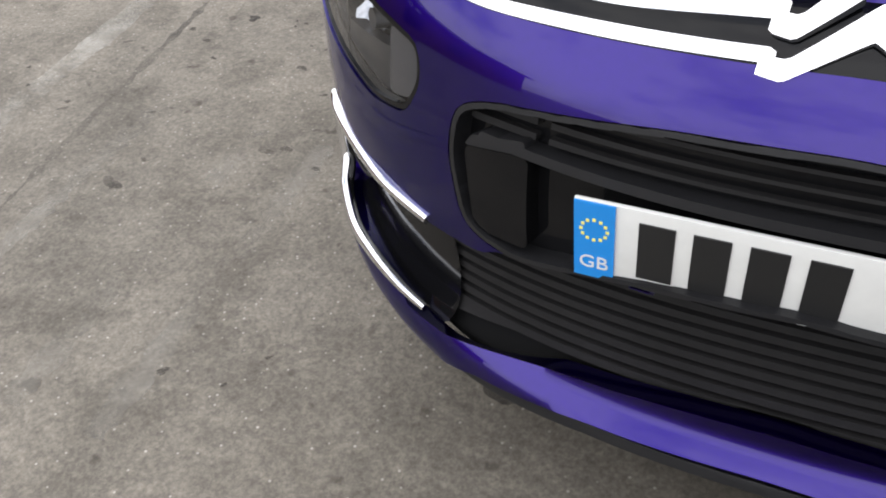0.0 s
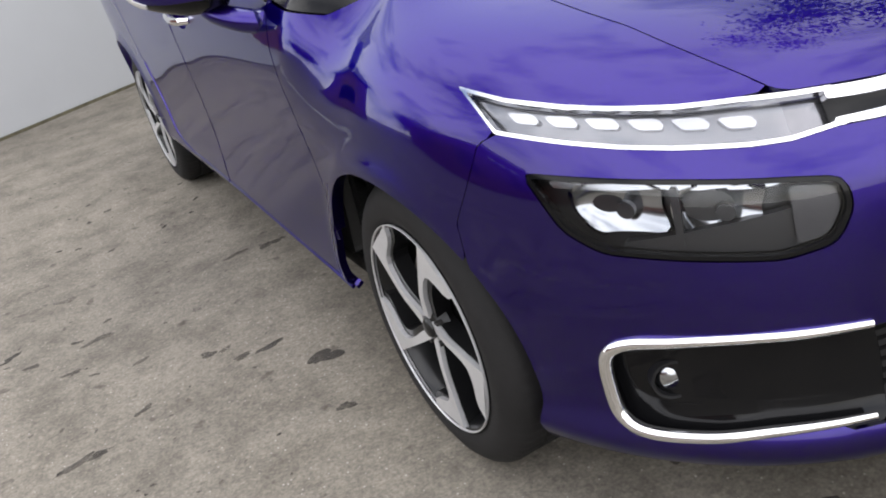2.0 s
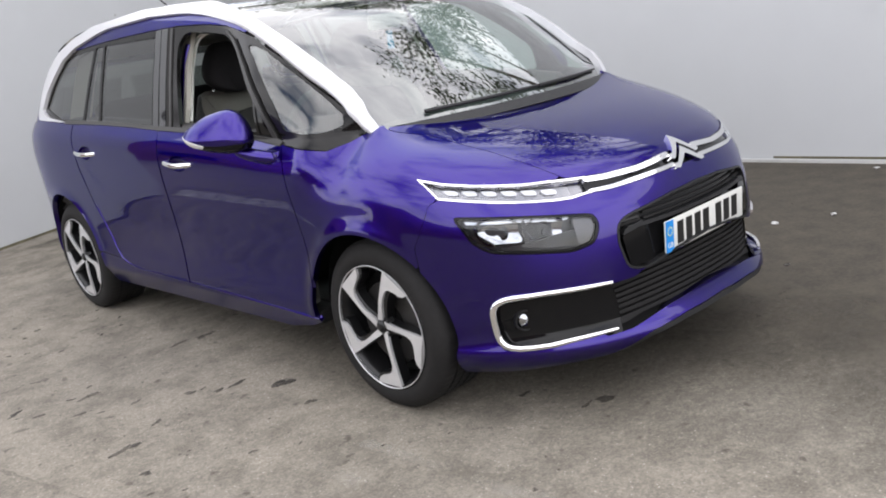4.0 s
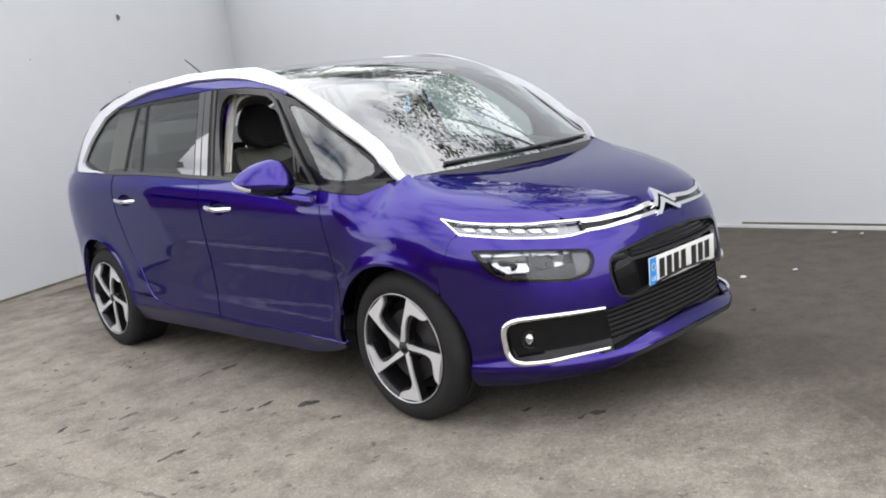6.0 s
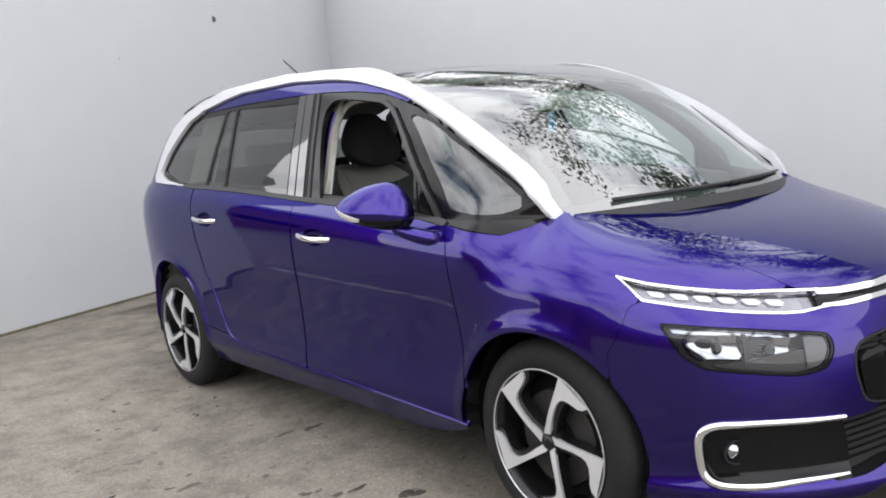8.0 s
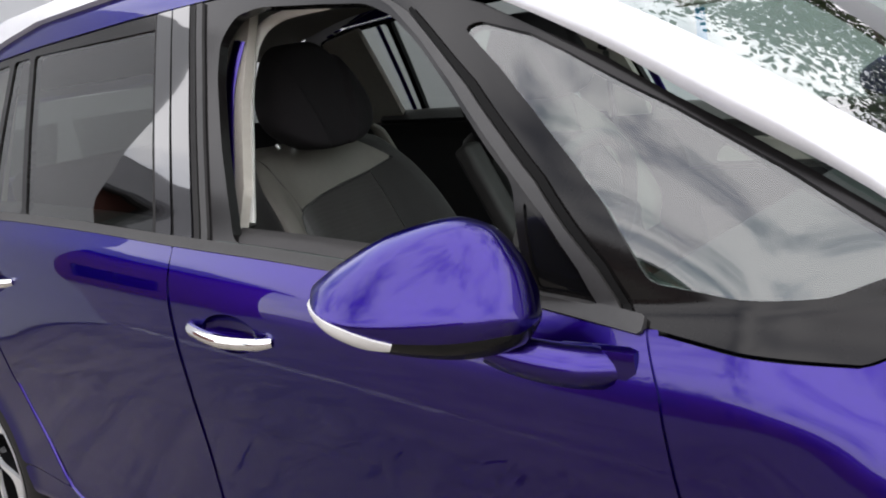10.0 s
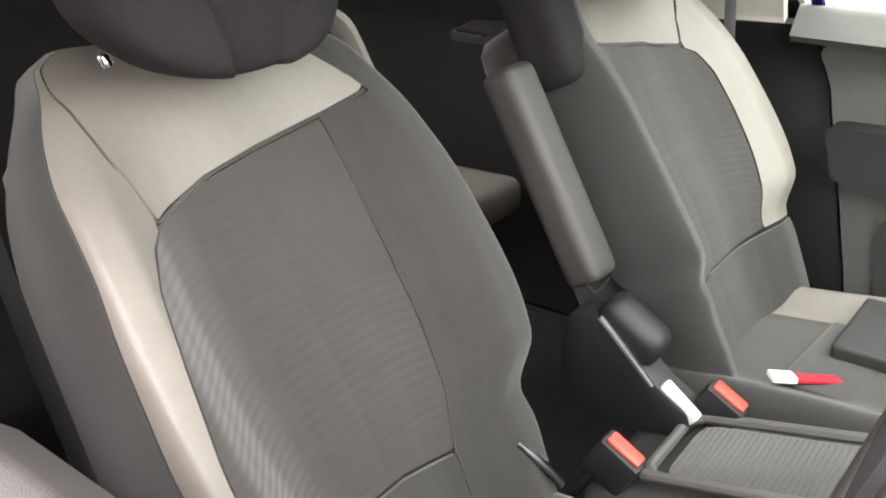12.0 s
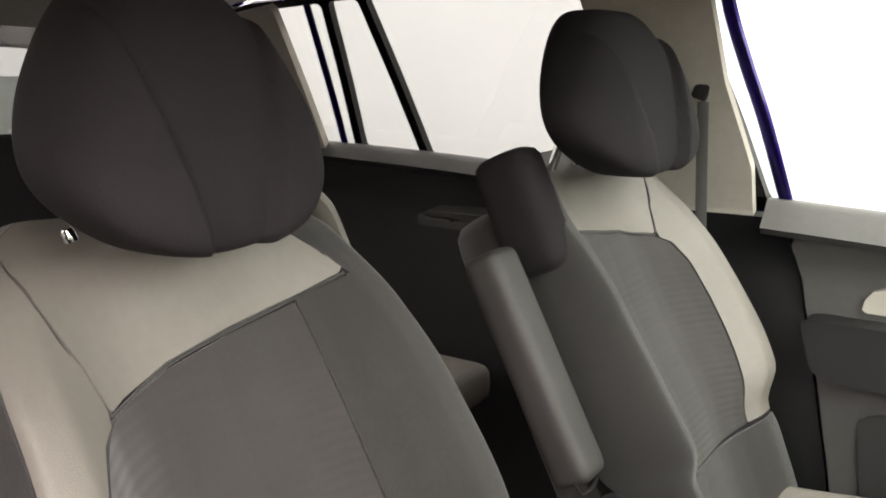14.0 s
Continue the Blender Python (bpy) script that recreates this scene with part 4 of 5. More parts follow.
for sgn in (-1, 1):
    sheet("grille_block", inset(.004), (min(sgn * .225, sgn * .335), max(sgn * .225, sgn * .335)), (.49, .72), .006, half(poly(rounded([(-.928, .612), (-1.012, .630), (-1.018, .505), (-.945, .502)], .010))), gloss_black, car, flange=.03)
    sheet("block_ledge", inset(.002), (min(sgn * .225, sgn * .335), max(sgn * .225, sgn * .335)), (.58, .70), .004, half(poly([(-.930, .614), (-1.010, .632), (-1.006, .648), (-.940, .631)])), satin_black, car, flange=.03)
sheet("lower_grille", inset(.05), (-.60, .60), (.25, .58), .0125, half(grown(poly(LOWER), .045)), dark_void, car, flange=0)
for k in range(9):
    z0 = .328 + .019 * k
    sheet("grille_slat", inset(.034), (-.55, .55), (z0 - .03, z0 + .06), .005, both(half(grown(poly(LOWER), .004)), lambda q, z, z0=z0: .0055 - np.abs(z - z0 - .035 * (1 - (q / .5) ** 2) + .012)), rubber, car, flange=.018)
sheet("plate_shelf", inset(.002), (-.36, .36), (.60, .67), .004, lambda q, z: np.minimum(.006 - np.abs(z - .634), .30 - np.abs(q)), satin_black, car, flange=.035)

sheet("splitter", nose, (-.50, .50), (.15, .31), .005, half(both(poly([(-.80, .224), (-.88, .248), (-.95, .274), (-1.1, .295), (-1.3, .302), (-1.3, .284), (-1.1, .277), (-.95, .256), (-.88, .23), (-.80, .206)]))), satin_black, car, flange=.02, offset=-.006, label="black lower lip")

# chrome bars with the kinked emblem in the middle
def bar_piece(name, low, high, mat, off, f=.02, keep=None):
    def field(q, z):
        p = np.abs(q) - ARC
        return np.minimum.reduce([z - low(p), high(p) - z, -.858 - p] + ([keep(q)] if keep else []))
    return sheet(name, nose, (-.50, .50), (.74, .90), .005, field, mat, car, flange=f, offset=off)


top_hi = curve([-1.25, -1.19, -1.035, -.945, -.82, -.75], [.826, .824, .812, .812, .820, .826])
top_lo = curve([-1.25, -1.19, -1.035, -.945, -.82, -.75], [.810, .808, .797, .797, .806, .812])
low_hi = curve([-1.25, -1.196, -1.017, -.927, -.86, -.82, -.75], [.790, .788, .781, .777, .778, .780, .78])
low_lo = curve([-1.25, -1.196, -1.017, -.927, -.86, -.797, -.75], [.778, .776, .769, .766, .769, .763, .764])
bar_piece("chrome_bar", top_lo, top_hi, chrome, .004, keep=lambda q: np.abs(q) - .055)
bar_piece("chrome_bar", low_lo, low_hi, chrome, .004, keep=lambda q: np.abs(q) - .055)
bar_piece("bar_backing", lambda p: low_lo(p) - .002, lambda p: top_hi(p) + .002, gloss_black, -.016, 0)
for base, tip in ((.797, .848), (.766, .812)):
    kink = [(-.064, base), (-.046, base - .003), (0, tip - .012), (.046, base - .003), (.064, base), (.064, base + .015), (.046, base + .014), (0, tip + .012), (-.046, base + .014), (-.064, base + .015)]
    sheet("emblem_chevron", nose, (-.08, .08), (.75, .88), .004, poly(kink), chrome, car, flange=.02, offset=.012, label="chrome chevron")

# number plate: its characters are plain bars
plate = part("number_plate", box(-.26, .26, -.836, -.830, .509, .620, .002), plate_white, car, "white number plate with a blue band")
part("blue_band", box(-.259, -.214, -.8385, -.8355, .510, .619), plate_blue, plate)
for k in range(12):
    a = 2 * math.pi * k / 12
    part("star", box(-.2365 + .0145 * math.cos(a) - .0018, -.2365 + .0145 * math.cos(a) + .0018, -.8395, -.8384, .582 + .0145 * math.sin(a) - .0018, .582 + .0145 * math.sin(a) + .0018), plate_yellow, plate)
gb = bpy.data.curves.new("country_letters", "FONT")
gb.body, gb.size, gb.align_x, gb.extrude = "GB", .026, "CENTER", .0005
gb_ob = new("country_letters", gb)
gb_ob.data.materials.append(plate_white)
gb_ob.parent = plate
gb_ob.matrix_basis = pose(-.2365, -.8387, .525, 90, 0, 0)
for k in range(7):
    c = -.17 + .056 * k + (.03 if k > 3 else 0)
    part("bar", box(c - .019, c + .019, -.838, -.8352, .525, .604), plate_black, plate)

plate.matrix_basis = Matrix.Translation((.0145, -.839, .62)) @ Matrix.Rotation(radians(3), 4, "X") @ Matrix.Translation((0, .836, -.62))


# wheels
def wheel(name_label):
    w = tagged(new("wheel"), name_label)
    tyre = [(.232, .002), (.242, -.006), (.258, -.012), (.282, -.012), (.302, -.003), (.317, .010), (.326, .024)]
    for g in range(4):
        x = .036 + g * .044
        tyre += [(.328, x), (.328, x + .031), (.321, x + .033), (.321, x + .041)]
    tyre += [(.327, .215), (.325, .235), (.29, .245), (.24, .235)]
    tread = lathe(tyre, 210)
    for v in tread.verts:
        k = round(math.atan2(v.co.z, v.co.y) / (2 * math.pi) * 210)
        if k % 3 == 0 and v.co.yz.length > .320 and -.02 < v.co.x < .22:
            v.co.yz *= .992
    t = part("tyre", tread, rubber, w, "black road tyre")
    rim = part("rim", lathe([(.232, -.008), (.238, -.010), (.2385, -.004), (.229, .004), (.222, .03), (.205, .09), (.2, .2)], 80), alloy_black, w, "black alloy rim with machined spokes")
    part("lip", lathe([(.2395, -.009), (.2395, -.0135), (.238, -.0140), (.2365, -.0125), (.236, -.003)], 80), alloy, rim, "machined edge")
    part("dish", lathe([(.0005, .055), (.09, .06), (.2, .085)], 48), dark_void, rim)
    part("brake_disc", lathe([(.07, .05), (.155, .05), (.157, .055), (.157, .07)], 64), disc_metal, w, "steel brake disc")
    for k in range(5):
        th = radians(-72 + 72 * k)
        rs = [.03, .06, .09, .12, .15, .168, .18, .188, .197, .212, .237]
        wd = [.028, .023, .019, .018, .021, .029, .045, .070, .098, .120, .138]
        edge_a, edge_b, edge_c = [], [], []
        for r, d in zip(rs, wd):
            a0 = th + math.asin(min(.8, .024 / r)) - .1
            edge_a.append((r * math.cos(a0), r * math.sin(a0)))
            a1 = a0 - d / r
            edge_b.append((r * math.cos(a1), r * math.sin(a1)))
            a2 = a1 - .016 / r
            edge_c.append((r * math.cos(a2), r * math.sin(a2)))
        def depth(u, v):
            return -.012 + .014 * max(0, 1 - math.hypot(u, v) / .1)
        for nm, e0, e1, front, back_x, mat in (("spoke_face", edge_a, edge_b, 0, .012, alloy), ("spoke_body", edge_b, edge_c, .012, .05, alloy_black), ("spoke_body", edge_a, edge_b, .010, .05, alloy_black)):
            bm = bmesh.new()
            rows = []
            for (u0, v0), (u1, v1) in zip(e0, e1):
                rows.append([bm.verts.new((depth(u, v) + (front if f else back_x), -u, v)) for u, v, f in ((u0, v0, 0), (u0, v0, 1), (u1, v1, 1), (u1, v1, 0))])
            for r0, r1 in zip(rows, rows[1:]):
                for i in range(4):
                    bm.faces.new((r0[i], r0[(i + 1) % 4], r1[(i + 1) % 4], r1[i]))
            bm.faces.new(rows[0])
            bm.faces.new(rows[-1][::-1])
            part(nm, bm, mat, rim, flat_angle=25)
    part("hub_cap", lathe([(.0005, -.010), (.018, -.009), (.0225, -.005), (.024, .0), (.042, .006), (.05, .03)], 40), alloy_black, rim, "dark hub cap")
    for k in range(5):
        a = radians(-42 + 72 * k)
        b = lathe([(.0005, -.006), (.007, -.006), (.0075, .01)], 12)
        bmesh.ops.translate(b, vec=(.004, -.042 * math.cos(a), .042 * math.sin(a)), verts=b.verts)
        part("wheel_nut", b, disc_metal, rim)
    return w


first = wheel("black alloy wheel with five machined swept spokes")
first.parent = car
first.matrix_basis = pose(-.862, 0, .335)
for m in (pose(-.862, 2.84, .335, 6), pose(.862, 0, .335, 0, 0, 180), pose(.862, 2.84, .335, 20, 0, 180)):
    w = copy_thing(first, m)
    w.parent = car

# wheel houses, floor pan
for yw in (0, 2.84):
    for s in (-1, 1):
        b = lathe([(.40, 0), (.40, .26), (.1, .26)], 48)
        bmesh.ops.transform(b, matrix=pose(s * (.80 if yw == 0 else .84), yw, .335, 0, 0, 0 if s < 0 else 180), verts=b.verts)
        for v in b.verts:
            v.co.z = max(v.co.z, .27)
        part("wheel_house", b, dark_void, car)
for s in (-1, 1):
    part("sill_trim", box(min(s * .60, s * .79), max(s * .60, s * .79), .5, 2.45, .24, .30, .01), carpet, car)
part("floor_pan", box(-.60, .60, -.62, 3.55, .19, .25, .02), dark_void, car)


# door mirror, handles
def door_mirror(mirror):
    pw = lambda t, k: np.sign(t) * np.abs(t) ** k
    top = curve([-.13, -.09, -.03, .04, .08, .11, .125], [.055, .076, .10, .11, .097, .06, .02])
    low = curve([-.13, -.10, -.03, .05, .10, .125], [.03, .0, -.032, -.046, -.04, -.015])

    def shell(u, v):
        """u runs round the housing from its outer tip, v from its foot to its top; the first axis points to the car."""
        a = u * math.pi
        x = -.003 + .128 * pw(np.cos(a), .85) * (1 - np.abs(v) ** 6 * .25)
        q = pw(np.sin(v * math.pi / 2), .9)
        up, down = np.clip((q + .22) / 1.22, 0, 1), np.clip((-.22 - q) / .78, 0, 1)
        slope = (1 - .66 * up ** 1.25) * np.sqrt(np.clip(1 - up ** 9, 0, 1)) * np.sqrt(np.clip(1 - down ** 2.6, 0, 1))
        y = np.where(np.sin(a) > 0, .028 * np.sqrt(np.clip(1 - np.abs(v) ** 2.6, 0, 1)), -.088 * slope) * np.abs(np.sin(a)) ** .75
        mid = (top(x) + low(x)) / 2
        z = mid + (top(x) - low(x)) / 2 * pw(np.sin(v * math.pi / 2), .9)
        return np.stack([x, y, z], -1)
    turn = np.array(Matrix.Rotation(radians(MIRROR_TURN), 3, "Z"))
    placed = lambda u, v: 1.09 * shell(u, v) @ turn.T + np.array([MIRROR_X, MIRROR_Y, MIRROR_Z])
    m = sheet("door_mirror", placed, (-1, 1), (-1, 1), .03, lambda u, v: v + .30, paint, car, flange=.0, mirror=mirror, label="blue door mirror with indicator strip")
    sheet("lower_shell", placed, (-1, 1), (-1, 1), .03, lambda u, v: -.30 - v, gloss_black, m, flange=.0, mirror=mirror, label="black lower shell")
    sheet("indicator", placed, (-1, -.3), (-.75, -.1), .012, poly([(-1.0, -.04), (-.86, -.06), (-.70, -.16), (-.55, -.30), (-.56, -.40), (-.80, -.60), (-.97, -.60)]), lamp_led, m, flange=.004, offset=.003, mirror=mirror, label="pale indicator strip")
    bm = tube([(-.87, .455, .965), (-.92, .49, .98), (-.955, .54, 1.0), (-.97, .57, 1.015)], [.036, .034, .03, .026], 14, squash=.8)
    box(-.905, -.86, .41, .53, .935, 1.0, .015, bm=bm)
    if mirror:
        bmesh.ops.scale(bm, vec=(-1, 1, 1), verts=bm.verts)
    part("stalk", bm, paint, m)


MIRROR_X, MIRROR_Y, MIRROR_Z, MIRROR_TURN = -1.0, .632, 1.056, -56
door_mirror(False)
door_mirror(True)
for mirror in (False, True):
    s = 1 if mirror else -1
    for (y0, y1, z0), door in (((1.105, 1.349, .942), doors[mirror]), ((2.145, 2.39, .986), doors[mirror, 1])):
        ym = (y0 + y1) / 2
        cup = sheet("handle_recess", hollow_at(ym - .05, z0), (ym - .15, ym + .05), (z0 - .06, z0 + .06), .006, grown(oval(ym - .05, z0), .002), paint, door, flange=0, mirror=mirror, label="hollow behind the handle")
        xs = lambda y, d: s * (float(side_w(np.array(y), np.array(z0))) + d)
        part("handle", tube([(xs(y0, -.002), y0, z0 - .004), (xs(y0 + .03, .016), y0 + .03, z0 - .004), (xs(ym, .026), ym, z0 - .004), (xs(y1 - .03, .017), y1 - .03, z0 + .004), (xs(y1, -.002), y1, z0 + .006)], [.007, .0095, .0105, .0105, .008], 10, squash=1.2, count=24), chrome, door, "chrome pull handle")

# aerial, wipers
part("aerial", tube([(-.15, 2.35, 1.62), (-.17, 2.62, 1.80)], [.006, .003], 8), rubber, car, "short black roof aerial")
for x0, x1 in ((-.5, .12), (.05, .58)):
    c = lambda x: (x, float(cowl_y(x)) + .035, float(roof(np.array(x), cowl_y(np.array(x)) + .035)[2]) + .012)
    part("wiper", tube([c(x0), c((x0 + x1) / 2), c(x1)], [.008, .008, .005], 8), satin_black, car, "black wiper arm")


# ---- the car: cabin ----
seat_lat = curve([0, .35, .5, .62, .74, .84, .92, .98, 1.0], [0, .092, .135, .168, .20, .226, .243, .252, .252])
seat_fwd = curve([0, .25, .35, .5, .62, .74, .84, .92, .98, 1.0], [0, .002, .006, .026, .054, .078, .082, .058, .0, -.06])
seat_puff = curve([.55, .66, .72, .745, .80, .9, 1.0, 1.07, 1.13, 1.2, 1.25], [.6, .72, .72, .66, 1.0, 1.05, .95, .74, .45, .2, .1])
seat_wide = curve([.55, .66, .70, .735, .80, .88, .97, 1.05, 1.10, 1.15, 1.19, 1.22, 1.245], [.84, .88, .90, .88, 1.0, 1.05, 1.04, 1.0, .97, .89, .78, .66, .45])
# outlines of a front seat's panels: across, from -1 at the inner edge to 1 at the outer edge, and height
YOKE = [(.855, 1.26), (.83, 1.19), (.745, 1.169), (.65, 1.137), (.56, 1.104), (.50, 1.062), (.43, 1.070), (.21, 1.087), (-.11, 1.099), (-.487, 1.109), (-.73, 1.117), (-.62, 1.17), (-.5, 1.26)]
PALE = [(.87, 1.26), (.838, 1.189), (.752, 1.166), (.657, 1.134), (.567, 1.101), (.507, 1.056), (.60, 1.040), (.68, 1.005), (.735, .943), (.77, .885), (.80, .84), (.81, .78), (.80, .738), (.93, .738), (.915, .86), (.90, .95), (.885, 1.03), (.88, 1.12), (.89, 1.26)]
CENTRE = [(.495, 1.056), (.43, 1.064), (.21, 1.081), (-.11, 1.093), (-.455, 1.102), (-.455, 1.06), (-.45, 1.0), (-.45, .94), (-.445, .88), (-.435, .82), (-.45, .745), (-.43, .722), (-.11, .733), (.1, .733), (.79, .738), (.80, .78), (.79, .84), (.76, .885), (.725, .943), (.67, 1.003), (.592, 1.036)]
INNER = [(-.72, 1.110), (-.462, 1.106), (-.462, 1.06), (-.457, 1.0), (-.457, .94), (-.452, .88), (-.442, .82), (-.457, .745), (-.437, .716), (-.42, .5), (-1.1, .5), (-1.1, 1.26), (-.51, 1.26), (-.632, 1.17)]
SIDE = [(.94, .5), (.937, .738), (.922, .86), (.907, .95), (.892, 1.03), (.887, 1.12), (.897, 1.26), (1.1, 1.26), (1.1, .5)]
LOWER_BACK = [(.93, .731), (.79, .731), (.1, .727), (-.11, .727), (-.428, .716), (-.41, .5), (.93, .5)]


# the passenger's back panel is drawn in further from its pale bolster
NEAR_OUT = [(.507, 1.056), (.565, 1.040), (.598, 1.0), (.605, .94), (.60, .885), (.588, .82), (.58, .78), (.60, .738)]
NEAR_IN = [(-.40, 1.102), (-.33, 1.06), (-.28, 1.0), (-.25, .94), (-.24, .88), (-.26, .82), (-.33, .76), (-.42, .72)]
PALE_NEAR = PALE[:5] + NEAR_OUT + PALE[13:]
CENTRE_NEAR = CENTRE[:4] + NEAR_IN + [(-.11, .733), (.1, .733)] + [(a - .009, h) for a, h in NEAR_OUT[::-1]]
INNER_NEAR = [(-.72, 1.110)] + [(a - .007, h) for a, h in NEAR_IN] + INNER[9:]


def lathe_collar(x, y, z):
    b = lathe([(.0005, .0), (.004, .0), (.006, .003), (.0065, .012)], 16)
    bmesh.ops.transform(b, matrix=pose(x, y, z, 0, 70, 0), verts=b.verts)
    return b


def seat(xc, out, y0, label, head_wide=1.0, head_back=0.0, head_x=0.0, slim=1.0, stout=1.0, panels=None):
    """A front seat; out is the side on which its pale outer bolster lies, y0 where its back panel stands at shoulder height."""
    st = tagged(new("front_seat"), label, "seat")
    st.parent = car

    def back(a, h):
        k = np.abs(a)
        d = seat_fwd(k) * seat_puff(h) - .09 * step(h, 1.16, 1.26) ** 1.5 + .012 * np.exp(-((h - .80) / .1) ** 2)
        return np.stack([xc + out * np.sign(a) * seat_lat(k) * seat_wide(h) * np.where(a < 0, slim, stout), y0 + .5 * (h - 1.117) - .894 * d, h + .447 * d], -1)

    def cushion(a, u):
        """u runs forwards from the backrest."""
        d = -.12 * (1 - np.sqrt(np.clip(1 - np.abs(a) ** 5, 0, 1))) + .05 * np.exp(-((np.abs(a) - .80) / .18) ** 2) - .10 * step(u, .46, .58) ** 2
        return np.stack([xc + a * out * (.245 + .02 * step(u, .1, .4)), y0 - .20 - u, .605 + d + .09 * u], -1)

    def cut(pts):
        f = poly([(a * .25, h) for a, h in pts])
        return lambda a, h: f(a * .25, h)
    pale, centre, inner = panels or (PALE, CENTRE, INNER)
    for nm, pts, mat, lab in (("yoke", YOKE, seat_pale, "pale grey shoulder panel"), ("outer_bolster", pale, seat_pale, "pale grey bolster"), ("backrest", centre, seat_rib, "ribbed charcoal back panel"), ("inner_bolster", inner, seat_bolster, "smooth charcoal bolster"), ("side_panel", SIDE, seat_bolster, ""), ("lower_back", LOWER_BACK, seat_bolster, "")):
        sheet(nm, back, (-1, 1), (.56, 1.245), .012, cut(pts), mat, st, flange=.012, label=lab)
    sheet("back_filler", back, (-1, 1), (.56, 1.245), .04, None, seat_black, st, flange=.0, offset=-.007)
    for nm, run in (("seam", [(.505, 1.059), (.60, 1.110), (.70, 1.150), (.83, 1.187)]), ("seam", [(.50, 1.059), (.21, 1.084), (-.11, 1.096), (-.46, 1.106), (-.70, 1.113)])):
        pts = [Vector(back(np.array(a), np.array(h))) + Vector((0, .002, -.001)) for a, h in run]
        part(nm, tube(pts, .0022, 6, count=40), seat_bolster, st, "stitched seam")
    shell = part("back_shell", box(-.19, .19, .03, .14, -.52, .05, .05, m=pose(xc, y0 + .03, 1.12, -26.5), segments=3), seat_dark, st)
    mid = [(-.60, -.06), (-.62, .5), (.50, .5), (.48, -.06)]
    sheet("cushion", cushion, (-1, 1), (-.06, .58), .02, poly(mid), seat_rib, st, flange=.012, label="ribbed charcoal cushion")
    for lo, hi, mat in ((-1.01, -.61, seat_bolster), (.49, 1.01, seat_pale)):
        sheet("cushion_bolster", cushion, (-1, 1), (-.06, .58), .02, poly([(lo, -.06), (lo, .58), (hi, .58), (hi, -.06)]), mat, st, flange=.012)
    sheet("cushion_front", cushion, (-1, 1), (.45, .58), .02, poly([(-.62, .506), (.48, .506), (.48, .59), (-.62, .59)]), seat_dark, st, flange=.012)
    part("seat_base", box(xc - .21, xc + .21, y0 - .66, y0 - .22, .31, .54, .03), cabin_dark, st)

    def head(u, v):
        pw = lambda t, k: np.sign(t) * np.abs(t) ** k
        a, e = u * math.pi, v * math.pi / 2
        ca, sa, ce, se = np.cos(a), np.sin(a), np.cos(e), np.sin(e)
        z = .125 * pw(se, .66)
        t = (z + .125) / .25
        x = (.172 + .022 * np.exp(-((t - .42) / .3) ** 2) - .085 * t ** 2.6) * pw(ca, .66) * pw(ce, .34)
        y = .06 * pw(sa, .75) * pw(ce, .42)
        c = .038 + .075 * t
        wing = step(np.abs(x), c, c + .008)
        y = y + step(-y, .0, .035) * (-.016 * wing + .12 * np.clip(np.abs(x) - .10, 0, 1)) + .30 * z
        return np.stack([xc + head_x + x * head_wide, y0 - .022 + head_back + y, 1.317 + z + .03 * step(-v, .0, .8) * (np.abs(x) / .17) ** 2], -1)
    sheet("headrest", head, (-1, 1), (-1, 1), .013, None, seat_black, st, flange=0, label="black sculpted headrest")
    for w in (-.04, .04):
        part("headrest_post", tube([(xc + w, y0 + .07, 1.17), (xc + w, y0 + .04, 1.26)], .008, 10), chrome, st, "steel post")
    return st


def rib_material():
    m = material("ribbed_seat_fabric", (0.0195, 0.0170, 0.0160), 0.85, 0, 0, .12, 150.0, Sheen_Weight=0.25)
    t = m.node_tree
    co, wv, bp = t.nodes.new("ShaderNodeTexCoord"), t.nodes.new("ShaderNodeTexWave"), t.nodes.new("ShaderNodeBump")
    wv.bands_direction = "Z"
    wv.inputs["Scale"].default_value = 29.0
    wv.inputs["Distortion"].default_value = 0.0
    bp.inputs["Strength"].default_value, bp.inputs["Distance"].default_value = 0.26, 0.002
    t.links.new(co.outputs["Object"], wv.inputs["Vector"])
    t.links.new(wv.outputs[0], bp.inputs["Height"])
    t.links.new(bp.outputs[0], t.nodes["Principled BSDF"].inputs["Normal"])
    return m


seat_rib = rib_material()
driver_seat = seat(-.367, -1, 1.530, "charcoal and pale grey front seat with black headrest", .82, .02, -.016)
passenger_seat = seat(.388, 1, 1.448, "charcoal and pale grey front seat with folded armrest", 1.19, -.01, -.004, .86, 1.11, (PALE_NEAR, CENTRE_NEAR, INNER_NEAR))
part("shoulder_edge", tube([(-.150, 1.585, 1.215), (-.115, 1.592, 1.185), (-.075, 1.60, 1.115), (-.062, 1.60, 1.08)], [.006, .013, .016, .013], 10, squash=1.6, up=(0, 1, 0)), seat_pale, driver_seat, "pale edge of the seat's shell")
part("shoulder_block", box(-.04, .04, -.045, .05, -.12, .065, .032, m=pose(.188, 1.478, 1.175, -24), segments=4), seat_black, passenger_seat, "charcoal inner shoulder")

